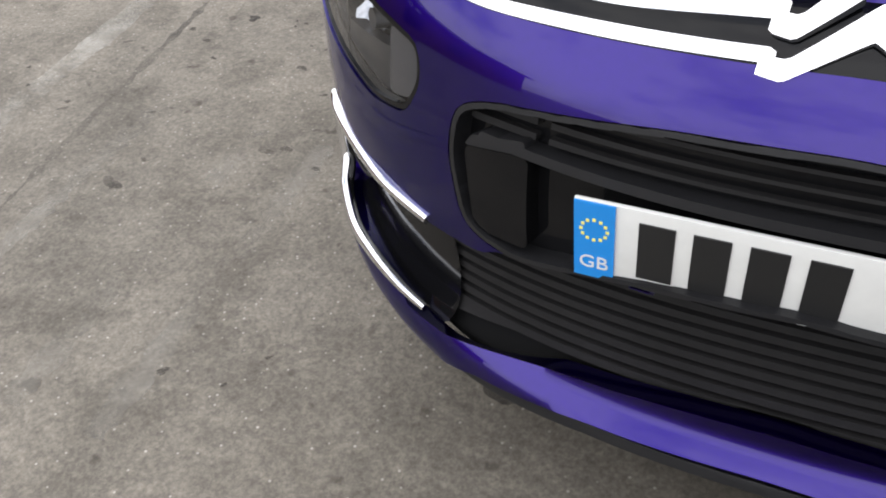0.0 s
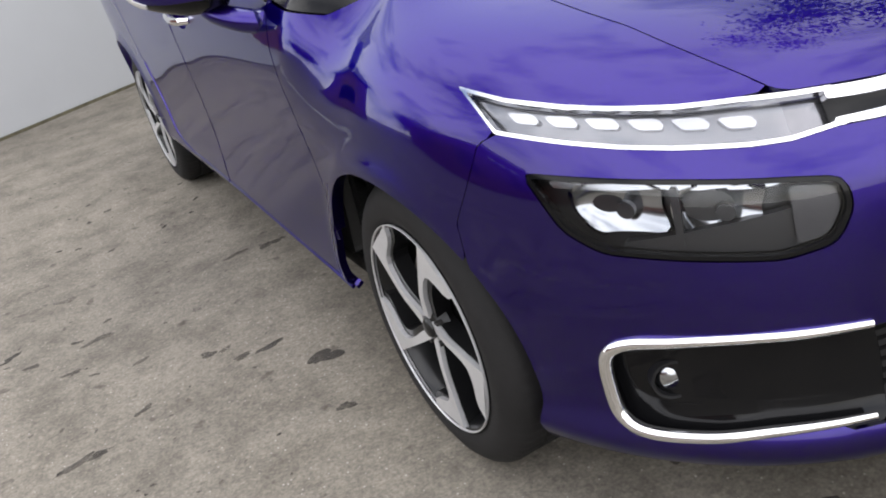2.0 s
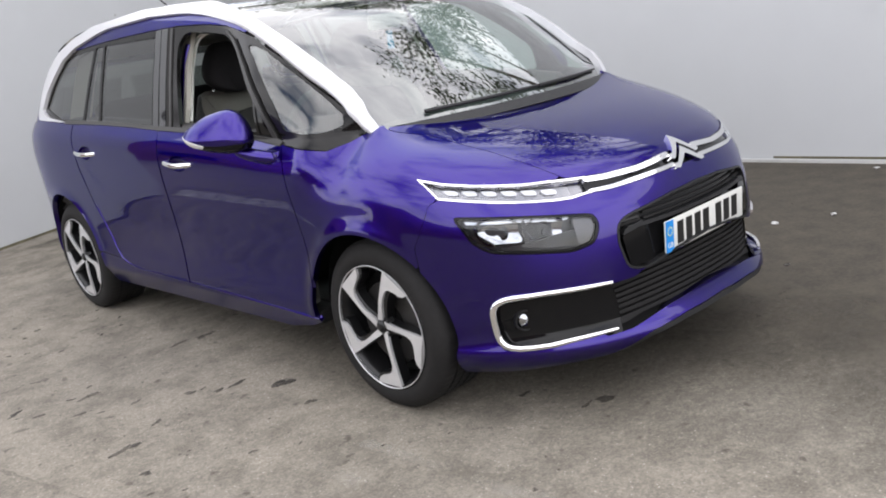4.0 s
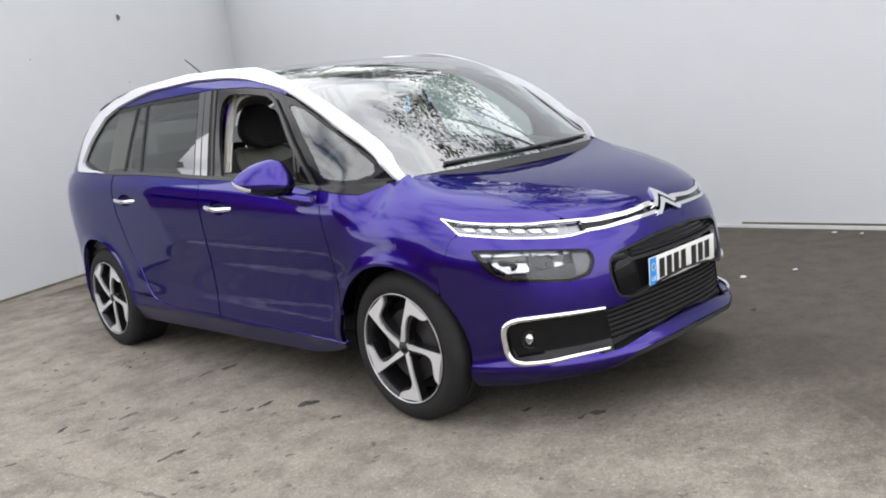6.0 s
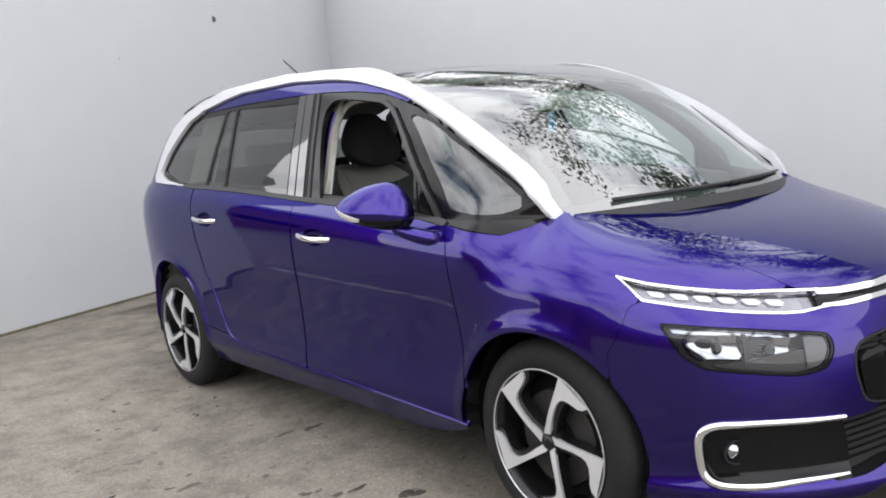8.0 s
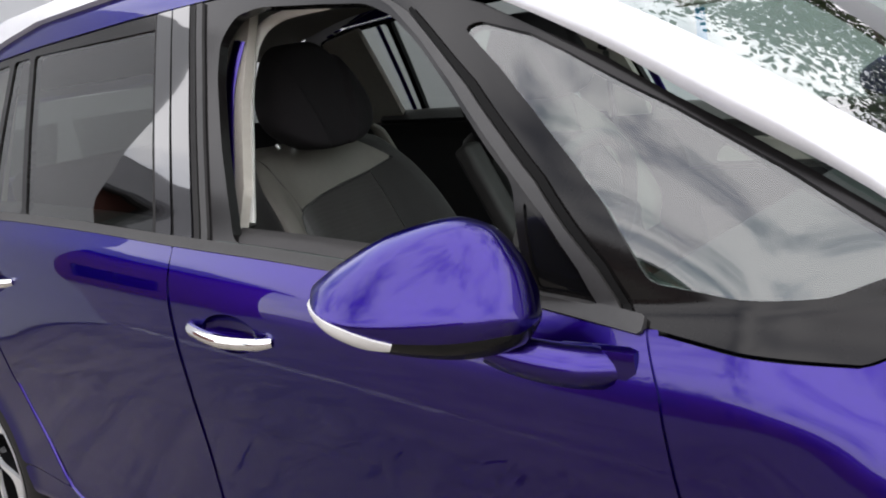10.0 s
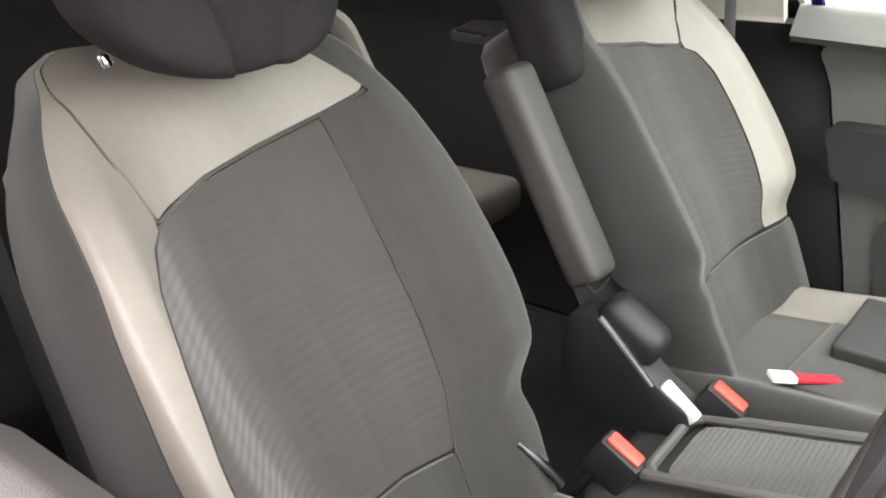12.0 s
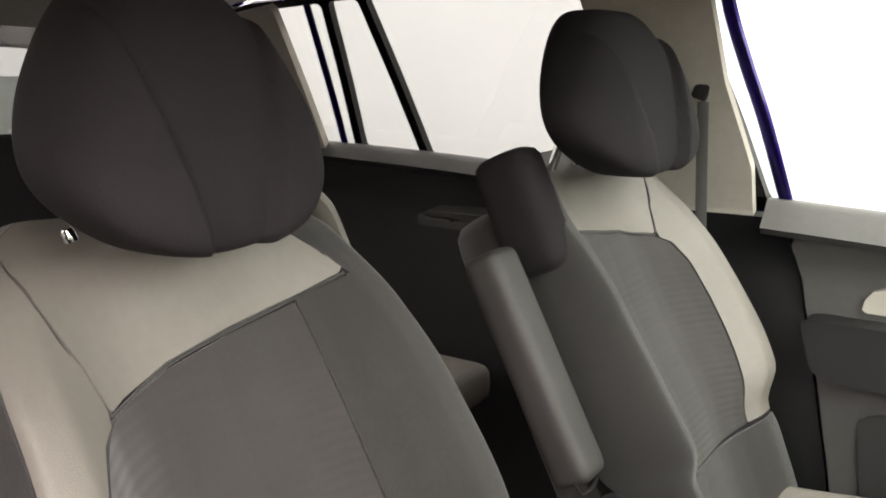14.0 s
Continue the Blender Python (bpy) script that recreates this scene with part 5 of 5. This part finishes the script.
# armrest, console, buckles
arm = part("armrest", box(-.034, .034, -.028, .03, -.325, .0, .02, m=pose(.062, 1.456, 1.114, -27.5), segments=4), arm_vinyl, passenger_seat, "upright folded charcoal armrest")
part("seam", tube([(.030, 1.445, 1.098), (.0305, 1.37, .96), (.032, 1.305, .836), (.05, 1.294, .818), (.085, 1.297, .822)], .0022, 6, count=50), seat_black, arm, "stitched seam")
sideways = lambda x: Matrix(((0, 0, -1, x), (-1, 0, 0, 0), (0, 1, 0, 0), (0, 0, 0, 1)))
bracket = part("seat_side_cover", slab(rounded([(-1.35, .768), (-1.285, .780), (-1.20, .692), (-1.145, .660), (-1.15, .615), (-1.31, .59), (-1.36, .66)], .03), .05, .012, m=sideways(.10)), satin_black, passenger_seat, "black plastic cover at the seat's hinge")
dome = box(-.032, .032, -.055, .055, -.09, .058, .030, m=pose(.084, 1.268, .732, 34), segments=5)
part("hinge_dome", dome, satin_black, bracket, "smooth black hinge cover")
part("lever", tube([(.046, 1.287, .779), (.045, 1.245, .738), (.045, 1.203, .694)], [.006, .0075, .006], 8, squash=.7), lamp_grey, bracket, "grey plastic lever")
part("lever_tip", box(-.010, .010, -.034, .034, -.011, .011, .006, m=pose(.066, 1.170, .668, 38)), lamp_led, bracket, "silver lever tip")
console = part("console", box(-.125, .115, -.05, .66, -.34, -.004, .03, m=pose(.008, 1.19, .618, 0, 0, 180) @ pose(0, 0, 0, 13), segments=3), cabin_dark, car, "dark grey centre console")
on_console = pose(.008, 1.155, .63, -13)
part("tray", slab(rounded([(-.07, -.42), (.07, -.42), (.07, -.02), (-.07, -.02)], .03), .008, .003, m=on_console @ pose(0, 0, -.004)), seat_dark, console, "dark rubber tray mat")
rim_line = rounded([(-.08, -.44), (.08, -.44), (.08, .0), (-.08, .0)], .03)
part("tray_rim", tube([on_console @ Vector((x, y, .008)) for x, y in rim_line], .008, 8, closed=True, count=90), door_grey, console, "raised grey rim")
for k in range(46):
    part("rib", box(-.062, .062, -.40 + .0082 * k, -.3965 + .0082 * k, .002, .0048, m=on_console), seat_dark, console)
for (bx, by, bz), owner in (((-.081, 1.186, .662), driver_seat), ((.104, 1.118, .668), passenger_seat)):
    bk = part("buckle", box(-.019, .019, -.032, .032, -.05, .012, .009, m=pose(bx, by, bz, 30)), satin_black, owner, "black seat belt buckle")
    part("button", box(-.012, .012, -.026, .026, .009, .0165, .004, m=pose(bx, by, bz, 30)), buckle_red, bk, "red release button")
    part("stem", tube([(bx, by + .03, bz - .03), (bx, by + .09, bz - .13)], .014, 8, squash=.4), rubber, bk)
part("collar", lathe_collar(-.491, 1.545, 1.222), chrome, driver_seat, "chrome headrest collar")
part("anchor", tube([(-.19, 1.275, .715), (-.166, 1.224, .655)], [.013, .009], 8, squash=.5), lamp_silver, driver_seat, "bare metal seat hinge")

# a folded pouch with a red and white tab, lying on the passenger's cushion
pouch = tagged(new("pouch"), "grey folded pouch lying on the passenger seat cushion", "pouch")
part("body", box(-.10, .13, -.06, .055, 0, .016, .007, m=pose(.36, 1.03, .616, 0, -2, -6), segments=3), seat_dark, pouch)
part("flap", box(-.035, .15, -.055, .05, 0, .028, .008, m=pose(.405, .995, .630, 0, -3, -3), segments=3), cabin_dark, pouch, "darker flap")
strap = part("strap", box(-.09, .09, -.011, .011, 0, .006, .002, m=pose(.302, 1.032, .628, 0, 0, -47) @ pose(0, 0, 0, 0, 9)), strap_red, pouch, "red strap with white ends")
for k in (-.072, .072):
    part("strap_end", box(k - .02, k + .02, -.0125, .0125, -.001, .009, .003, m=pose(.302, 1.032, .628, 0, 0, -47) @ pose(0, 0, 0, 0, 9)), strip_white, strap, "white strap end")
part("cabin_floor", box(-.70, .70, .25, 3.3, .26, .31), carpet, car)
part("bulkhead", box(-.70, .70, -.02, .06, .26, .92), cabin_dark, car)
part("dashboard", box(-.76, .76, .06, .62, .68, .985, .08, segments=4), cabin_dark, car, "dark grey dashboard")
part("rear_bench", box(-.64, .64, 2.0, 2.5, .32, .66, .06, segments=3), seat_black, car, "dark rear seats")
part("rear_bolster", box(.36, .60, 1.76, 2.3, .66, .745, .035, segments=3), seat_pale, car, "pale grey bolster of the rear seat")
part("rear_backrest", box(-.64, .64, -.06, .06, 0, .62, .05, m=pose(0, 2.5, .62, -18), segments=3), seat_black, car)
part("load_floor", box(-.62, .62, 2.6, 3.5, .32, .70), carpet, car)
steer = part("steering_wheel", tube([(.19 * math.cos(a), .19 * math.sin(a), 0) for a in np.linspace(0, 2 * math.pi, 17)[:-1]], .016, 12, closed=True, count=64, up=(0, 0, 1)), arm_vinyl, car, "dark grey steering wheel")
steer.matrix_basis = pose(-.365, .838, .995, -72)
part("hub", box(-.07, .07, -.06, .05, -.02, .02, .015), cabin_dark, steer)
for a in (0, 180, 270):
    part("spoke", box(.04, .18, -.018, .018, -.008, .008, .006, m=pose(0, 0, 0, 0, 0, a)), cabin_dark, steer)
part("stalk", tube([(-.37, .79, .955), (-.45, .792, .975), (-.512, .796, .99), (-.532, .798, .994)], [.012, .014, .016, .009], 12), cabin_dark, car, "indicator stalk")

part("stalk_ring", tube([(-.506, .7955, .9885), (-.512, .796, .99)], .0168, 14), lamp_silver, car, "silver ring on the stalk")

# inner trims
for mirror in (False, True):
    s = 1 if mirror else -1
    trim = sheet("door_trim", skin_in(.070), (.40, 1.42), (.33, 1.12), .02, both(lambda p, z: belt_line(p) + .006 - z, poly([(.42, 1.1), (.42, .34), (1.035, .34), (1.08, .6), (1.147, .9), (1.18, 1.1)])), door_grey, car, back=.03, flange=0, mirror=mirror, label="dark door lining")
    sheet("insert", skin_in(.098), (.40, 1.42), (.33, 1.06), .02, poly(rounded([(.4, .99), (.4, .912), (.8, .912), (1.06, .912), (1.035, .955), (1.0, .995), (.93, 1.02), (.8, 1.025)], .03)), cabin_pale, trim, flange=.012, back=.012, mirror=mirror, label="pale insert")
    sheet("arm_ledge", skin_in(.12), (.40, 1.42), (.76, .92), .012, poly(rounded([(.42, .905), (1.145, .900), (1.115, .79), (1.07, .775), (.42, .765)], .03)), satin_black, trim, back=.06, flange=0, mirror=mirror)

    def ledge(p, v):
        out = skin(p, belt_line(p) + .010)
        out[..., 0] += .010 + v
        out[..., 2] += .012 * np.sin(np.clip(v / .03, 0, 1) * math.pi / 2) - 1.1 * np.clip(v - .055, 0, 1)
        return out
    # the driver's ledge is a darker grey than the passenger's
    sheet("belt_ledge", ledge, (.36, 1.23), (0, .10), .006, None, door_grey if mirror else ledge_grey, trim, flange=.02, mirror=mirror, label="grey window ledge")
    sheet("rear_belt_ledge", ledge, (1.40, 2.46), (0, .085), .01, None, cabin_dark, car, flange=.02, mirror=mirror)
    part("glass_edge", tube([((1 if mirror else -1) * (float(side_w(np.array(y), belt_line(np.array(y - .05)))) - .006), y, float(belt_line(np.array(y - .05))) + .011) for y in np.linspace(.62, 1.28, 8)], .0018, 6, count=24), lens_edge, trim, "green edge of the lowered glass")
    sheet("rear_door_trim", skin_in(.08), (1.42, 2.5), (.24, 1.17), .02, lambda p, z: belt_line(p) + .012 - z, cabin_dark, car, back=.02, flange=0, mirror=mirror)
    sheet("rear_arm_pad", skin_in(.098), (1.5, 2.3), (.85, 1.1), .012, poly(rounded([(1.60, .98), (2.05, .985), (2.02, 1.045), (1.9, 1.07), (1.60, 1.075)], .03)), door_grey, car, back=.04, flange=0, mirror=mirror, label="grey arm pad of the rear door")
    sheet("rear_pillar_trim", skin_in(.055), (2.3, 2.7), (1.12, 1.56), .02, poly([(2.335, 1.15), (2.37, 1.53), (2.6, 1.5), (2.6, 1.15)]), cabin_pale, car, back=.02, flange=0, mirror=mirror, label="pale rear pillar trim")
    part("rear_pillar_edge", tube([(s * (float(side_w(np.array(y), np.array(z))) - .04), y, z) for y, z in ((2.352, 1.15), (2.347, 1.3), (2.342, 1.5))], .011, 8, squash=.6, up=(1, 0, 0)), paint, car, "blue painted pillar edge")
    sheet("pillar_trim", skin_in(.06), (1.25, 1.56), (1.08, 1.56), .02, poly([(1.225, 1.10), (1.29, 1.36), (1.31, 1.55), (1.56, 1.55), (1.46, 1.10)]), cabin_pale, car, back=.02, flange=0, mirror=mirror, label="pale centre pillar trim")
    sheet("lower_pillar", skin_in(.062), (1.05, 1.5), (.34, 1.12), .02, poly([(1.19, 1.108), (1.157, .9), (1.09, .6), (1.045, .35), (1.46, .35), (1.46, 1.108)]), satin_black, car, back=.02, flange=0, mirror=mirror, label="dark lower pillar cover")
    sheet("pocket", skin_in(.103), (.40, 1.42), (.40, .76), .02, poly(rounded([(.42, .72), (1.04, .715), (1.0, .45), (.42, .43)], .05)), cabin_dark, trim, back=.01, flange=0, mirror=mirror, label="dark door pocket")
    sheet("load_trim", skin_in(.08), (2.45, 3.4), (.24, 1.15), .04, None, cabin_dark, car, back=.02, flange=0, mirror=mirror)
    wx = lambda y, z, d: s * (float(side_w(np.array(y), np.array(z))) - d)
    edge = [(1.315, 1.06), (1.318, 1.10), (1.345, 1.22), (1.375, 1.36), (1.365, 1.45), (1.30, 1.485), (1.15, 1.485)]
    if mirror:
        edge = [(1.245, 1.09), (1.254, 1.132), (1.284, 1.261), (1.312, 1.36), (1.334, 1.448), (1.340, 1.50)]
        part("pillar_edge", tube([(wx(y, z, .035), y + .004, z) for y, z in edge], .013, 8, count=30, squash=.6, up=(1, 0, 0)), paint, car, "blue painted pillar edge")
        part("belt_anchor", box(-.010, .010, -.015, .015, -.022, .022, .007, m=pose(.70, 1.385, 1.318, 20, 0, 0)), satin_black, car, "black seat belt anchor")
        part("anchor_cover", box(-.006, .006, -.035, .035, -.06, .06, .005, m=pose(.735, 1.415, 1.325, 0, -24, 0)), cabin_pale, car)
        part("seat_belt", tube([(.705, 1.385, 1.31), (.70, 1.375, 1.10), (.70, 1.35, .60)], .011, 8, squash=.1, up=(1, 0, 0)), door_grey, car, "dark seat belt")
        continue
    part("pillar_strip", tube([(wx(y, z, .112), y + .020, z) for y, z in edge[1:]], [.024, .024, .023, .016, .010, .007], 10, squash=.5, count=40, up=(1, 0, 0)), strip_white, car, "white pillar edge trim")
    part("pillar_edge", tube([(wx(y, z, .06), y + .005, z) for y, z in edge[:5]], .016, 8, count=30, squash=.5, up=(1, 0, 0)), paint, car, "blue painted pillar edge")
    part("seat_belt", tube([(s * .66, 1.50, 1.40), (s * .655, 1.49, 1.10), (s * .62, 1.42, .60)], .022, 8, squash=.08, up=(1, 0, 0)), cabin_dark, car, "dark seat belt")
sheet("headliner", roof, (-.68, .68), (.95, 3.0), .03, less(lambda x, y: .66 - np.abs(x), poly(rounded([(-.46, 1.12), (.46, 1.12), (.46, 1.3), (-.46, 1.3)], .05))), cabin_pale, car, flange=0, offset=-.045, back=.02, label="pale headliner round a glass roof")
part("inner_mirror", box(-.11, .11, -.02, .02, -.035, .035, .015, m=pose(0, .71, 1.415)), cabin_pale, car, "interior mirror with pale housing")
part("hanging_tag", box(-.017, .017, -.004, .004, -.085, 0, .003, m=pose(.02, .735, 1.375)), tag_blue, car, "blue tag hanging below the interior mirror")


# ---- beyond the walls ----
def tree(x, y, height, spread, seed):
    rnd = random.Random(seed)
    t = tagged(new("tree"), "tall broad-leaved tree standing at the edge of the yard", "tree", "trees round the yard")
    t.location = (x, y, 0)
    bm = tube([(0, 0, 0), (.1, .05, height * .3), (-.05, .1, height * .6)], [.26, .2, .1], 10)
    tips = []
    for k in range(9):
        a, r = k * 2.4 + rnd.random(), spread * rnd.uniform(.5, .95)
        z0 = height * rnd.uniform(.25, .5)
        tip = (r * math.cos(a), r * math.sin(a), height * rnd.uniform(.5, .95))
        tube([(0, 0, z0), (tip[0] * .45, tip[1] * .45, z0 + (tip[2] - z0) * .6), tip], [.09, .06, .02], 6, bm=bm)
        tips.append(tip)
    part("trunk", bm, bark, t)
    verts, faces = [], []
    clumps = [(tx * rnd.uniform(.5, 1.1) + rnd.gauss(0, .5), ty * rnd.uniform(.5, 1.1) + rnd.gauss(0, .5), tz + rnd.gauss(0, .6)) for tx, ty, tz in tips for _ in range(7)]
    for cx, cy, cz in clumps:
        for _ in range(170):
            p = Vector((rnd.gauss(cx, .36), rnd.gauss(cy, .36), rnd.gauss(cz, .28)))
            u = Vector((rnd.gauss(0, 1), rnd.gauss(0, 1), rnd.gauss(0, .6))).normalized() * rnd.uniform(.05, .095)
            v = u.cross(Vector((rnd.gauss(0, 1), rnd.gauss(0, 1), 1))).normalized() * u.length * .55
            n = len(verts)
            verts += [p - u, p + v, p + u, p - v]
            faces.append((n, n + 1, n + 2, n + 3))
    mesh_object("crown", verts, faces, leaf, t, smooth=False)


tree(8.0, 1.0, 12.0, 4.0, 1)
tree(8.4, 6.5, 12.5, 4.2, 2)
tree(9.0, -4.8, 10.0, 3.6, 4)
tree(-14.5, 8.5, 4.8, 2.2, 7)
tree(8.4, 11.0, 9.5, 3.6, 3)


def brick_building(x0, x1, y0, y1, eave, ridge, label, place=None):
    """A brick building across the yard, which the car's side mirrors."""
    b = tagged(new("brick_building"), label, "building")
    if place:
        b.matrix_basis = place
    part("wall", box(x0, x1, y0, y1, 0, eave), brick_red, b, smooth=False)
    bm, ym = bmesh.new(), (y0 + y1) / 2
    pts = [(y0 - .35, eave - .12), (ym, ridge), (y1 + .35, eave - .12), (y1 + .35, eave + .02), (ym, ridge + .15), (y0 - .35, eave + .02)]
    ends = [[bm.verts.new((x, y, z)) for y, z in pts] for x in (x0 - .3, x1 + .3)]
    for i in range(6):
        bm.faces.new((ends[0][i], ends[0][(i + 1) % 6], ends[1][(i + 1) % 6], ends[1][i]))
    for e in ends:
        bm.faces.new((e[0], e[1], e[4], e[5]))
        bm.faces.new((e[1], e[2], e[3], e[4]))
    part("roof", bm, roof_slate, b, "dark slate roof", smooth=False)
    part("gutter", tube([(x0 - .3, y0 - .38, eave - .1), (x1 + .3, y0 - .38, eave - .1)], .06, 8), satin_black, b, "black gutter")
    n = int((x1 - x0) / 3.2)
    for k in range(n):
        c = x0 + (k + .5) * (x1 - x0) / n
        w = part("window", box(c - .7, c + .7, y0 - .04, y0 + .05, 1.0, 2.2, .01), satin_black, b, "dark window frame")
        for u0, u1 in ((-.64, -.03), (.03, .64)):
            part("pane", box(c + u0, c + u1, y0 - .05, y0 - .035, 1.06, 2.14), gloss_black, w)
    return b


brick_building(-10.0, -4.4, 13.0, 20.0, 4.4, 6.2, "low dark red brick building with a pitched roof across the yard")
workshop = brick_building(-11, 9, 0, 7, 2.9, 3.7, "long dark red brick building with a fascia sign facing the car", pose(-12.5, -1.0, 0, 0, 0, 90))
fascia = part("sign", box(-3.4, 2.2, -.12, -.02, 2.3, 2.75, .02), satin_black, workshop, "dark fascia sign with pale lettering bars")
for k in range(9):
    part("bar", box(-2.9 + .6 * k, -2.5 + .6 * k, -.14, -.115, 2.42, 2.63), trim_grey, fascia)


# ---- marks on the ground ----
def blotches():
    rnd = random.Random(5)
    spots = [(-.93, 1.64, .05), (-.805, 1.61, .045), (-1.68, 1.88, .045), (-1.55, 1.855, .04), (-1.495, 1.40, .055), (-1.66, .69, .055), (-1.60, .69, .035), (-1.055, .845, .05), (-1.14, .86, .04), (-.95, .65, .06), (-1.60, 1.23, .03), (-1.71, 1.40, .03), (-1.77, 1.54, .035), (-1.40, 1.11, .03), (-1.22, .96, .03), (-1.45, .81, .03), (-1.53, -.40, .035), (-.43, -.65, .045), (-.50, -.62, .03), (-.54, -.36, .03)]
    spots += [(rnd.uniform(-2.6, -.7), rnd.uniform(-.9, 4.2), rnd.choice((.006, .008, .010, .012, .016)) * rnd.uniform(.7, 1.2)) for _ in range(110)]
    spots += [(rnd.gauss(-1.35, .35), rnd.uniform(-.2, 3.0), rnd.choice((.006, .009, .012, .018, .024)) * rnd.uniform(.7, 1.2)) for _ in range(80)]
    spots += [(rnd.uniform(.2, 3.2), rnd.uniform(-3.5, 0), rnd.uniform(.008, .03)) for _ in range(14)]
    verts, faces = [], []
    for x, y, r in spots:
        n, k = len(verts), 22
        turn, ratio, lobes = rnd.uniform(-.5, .8), rnd.uniform(.35, .75), (rnd.uniform(0, 6), rnd.uniform(0, 6))
        for i in range(k):
            a = 2 * math.pi * i / k
            q = r * (.85 + .2 * math.sin(2 * a + lobes[0]) + .16 * math.sin(3 * a + lobes[1]) + rnd.uniform(-.16, .16))
            u, v = q * math.cos(a), q * ratio * math.sin(a)
            verts.append((x + u * math.cos(turn) - v * math.sin(turn), y + u * math.sin(turn) + v * math.cos(turn), GROUND + .0012))
        faces.append(tuple(range(n, n + k)))
    ob = mesh_object("stains", verts, faces, stain, smooth=False)
    tagged(ob, "small dark damp blotches on the asphalt", "stain", kind="stuff")


blotches()


def ribbon(name, points, width, mat, label, category, ragged=.15):
    """A thin layer laid along a path on the ground."""
    rnd = random.Random(len(points) + int(width * 1000))
    verts, faces = [], []
    path = smooth_path([(*p, 0) for p in points], 60)
    for i, p in enumerate(path):
        d = (path[min(i + 1, 59)] - path[max(i - 1, 0)]).normalized()
        side = Vector((-d.y, d.x, 0)) * width / 2 * (1 + ragged * (noise.noise(p * 3) + rnd.uniform(-1, 1)))
        verts += [p - side + Vector((0, 0, GROUND + .0009)), p + side + Vector((0, 0, GROUND + .0009))]
        if i:
            n = 2 * i
            faces.append((n - 2, n, n + 1, n - 1))
    tagged(mesh_object(name, verts, faces, mat, smooth=False), label, category, kind="structure")


ribbon("parking_line", [(-1.95, -1.6), (-2.06, 0), (-2.2, 1.1), (-2.27, 2.1)], .085, line_paint, "worn speckled white painted line on the asphalt", "line")
ribbon("parking_line", [(-2.27, 2.12), (-2.35, 3.02), (-2.45, 4.2), (-2.52, 4.9)], .085, line_white, "white painted line on the asphalt by the wall", "line")
ribbon("crack", [(-2.0, 1.0), (-1.9, .5), (-1.84, .14), (-1.79, -.17), (-1.745, -.43), (-1.71, -.72), (-1.70, -1.3)], .022, crack_dirt, "dark crack running through the asphalt", "crack", .9)
for shift in (0, .2, -.33):
    ribbon("dust_streak", [(-1.31 + shift, -.1), (-1.295 + shift, -.35), (-1.28 + shift, -.6), (-1.25 + shift, -1.0)], .05, dust, "pale dusty streak on the asphalt", "streak", .4)


def scrap(x, y, turn):
    """A crumpled scrap of white paper."""
    rnd = random.Random(int(turn))
    bm = bmesh.new()
    bmesh.ops.create_grid(bm, x_segments=5, y_segments=4, size=.02)
    for v in bm.verts:
        v.co.z = .004 + rnd.uniform(0, .012)
        v.co.y *= .6
    bmesh.ops.transform(bm, matrix=pose(x, y, GROUND, 0, 0, turn), verts=bm.verts)
    tagged(part("paper_scrap", bm, trim_grey, smooth=False), "small crumpled white paper scrap on the asphalt", "litter", "paper scraps")


for x, y, turn in ((3.23, -.18, 60), (3.2, -.38, 10), (2.07, -.39, 35), (1.82, -.17, 80)):
    scrap(x, y, turn)


def shade_strip():
    # a sheet over the asphalt that carries the painted shade
    ob = mesh_object("shade_strip", [(-1.6, -8, GROUND + .0005), (WALL_X - .03, -8, GROUND + .0005), (WALL_X - .03, 6.8, GROUND + .0005), (-1.6, 5.2, GROUND + .0005)], [(0, 1, 2, 3)], painted_shade, smooth=False)
    tagged(ob, "brown painted shade on the asphalt along the grey wall with ragged edges", "tarmac", kind="structure")


shade_strip()
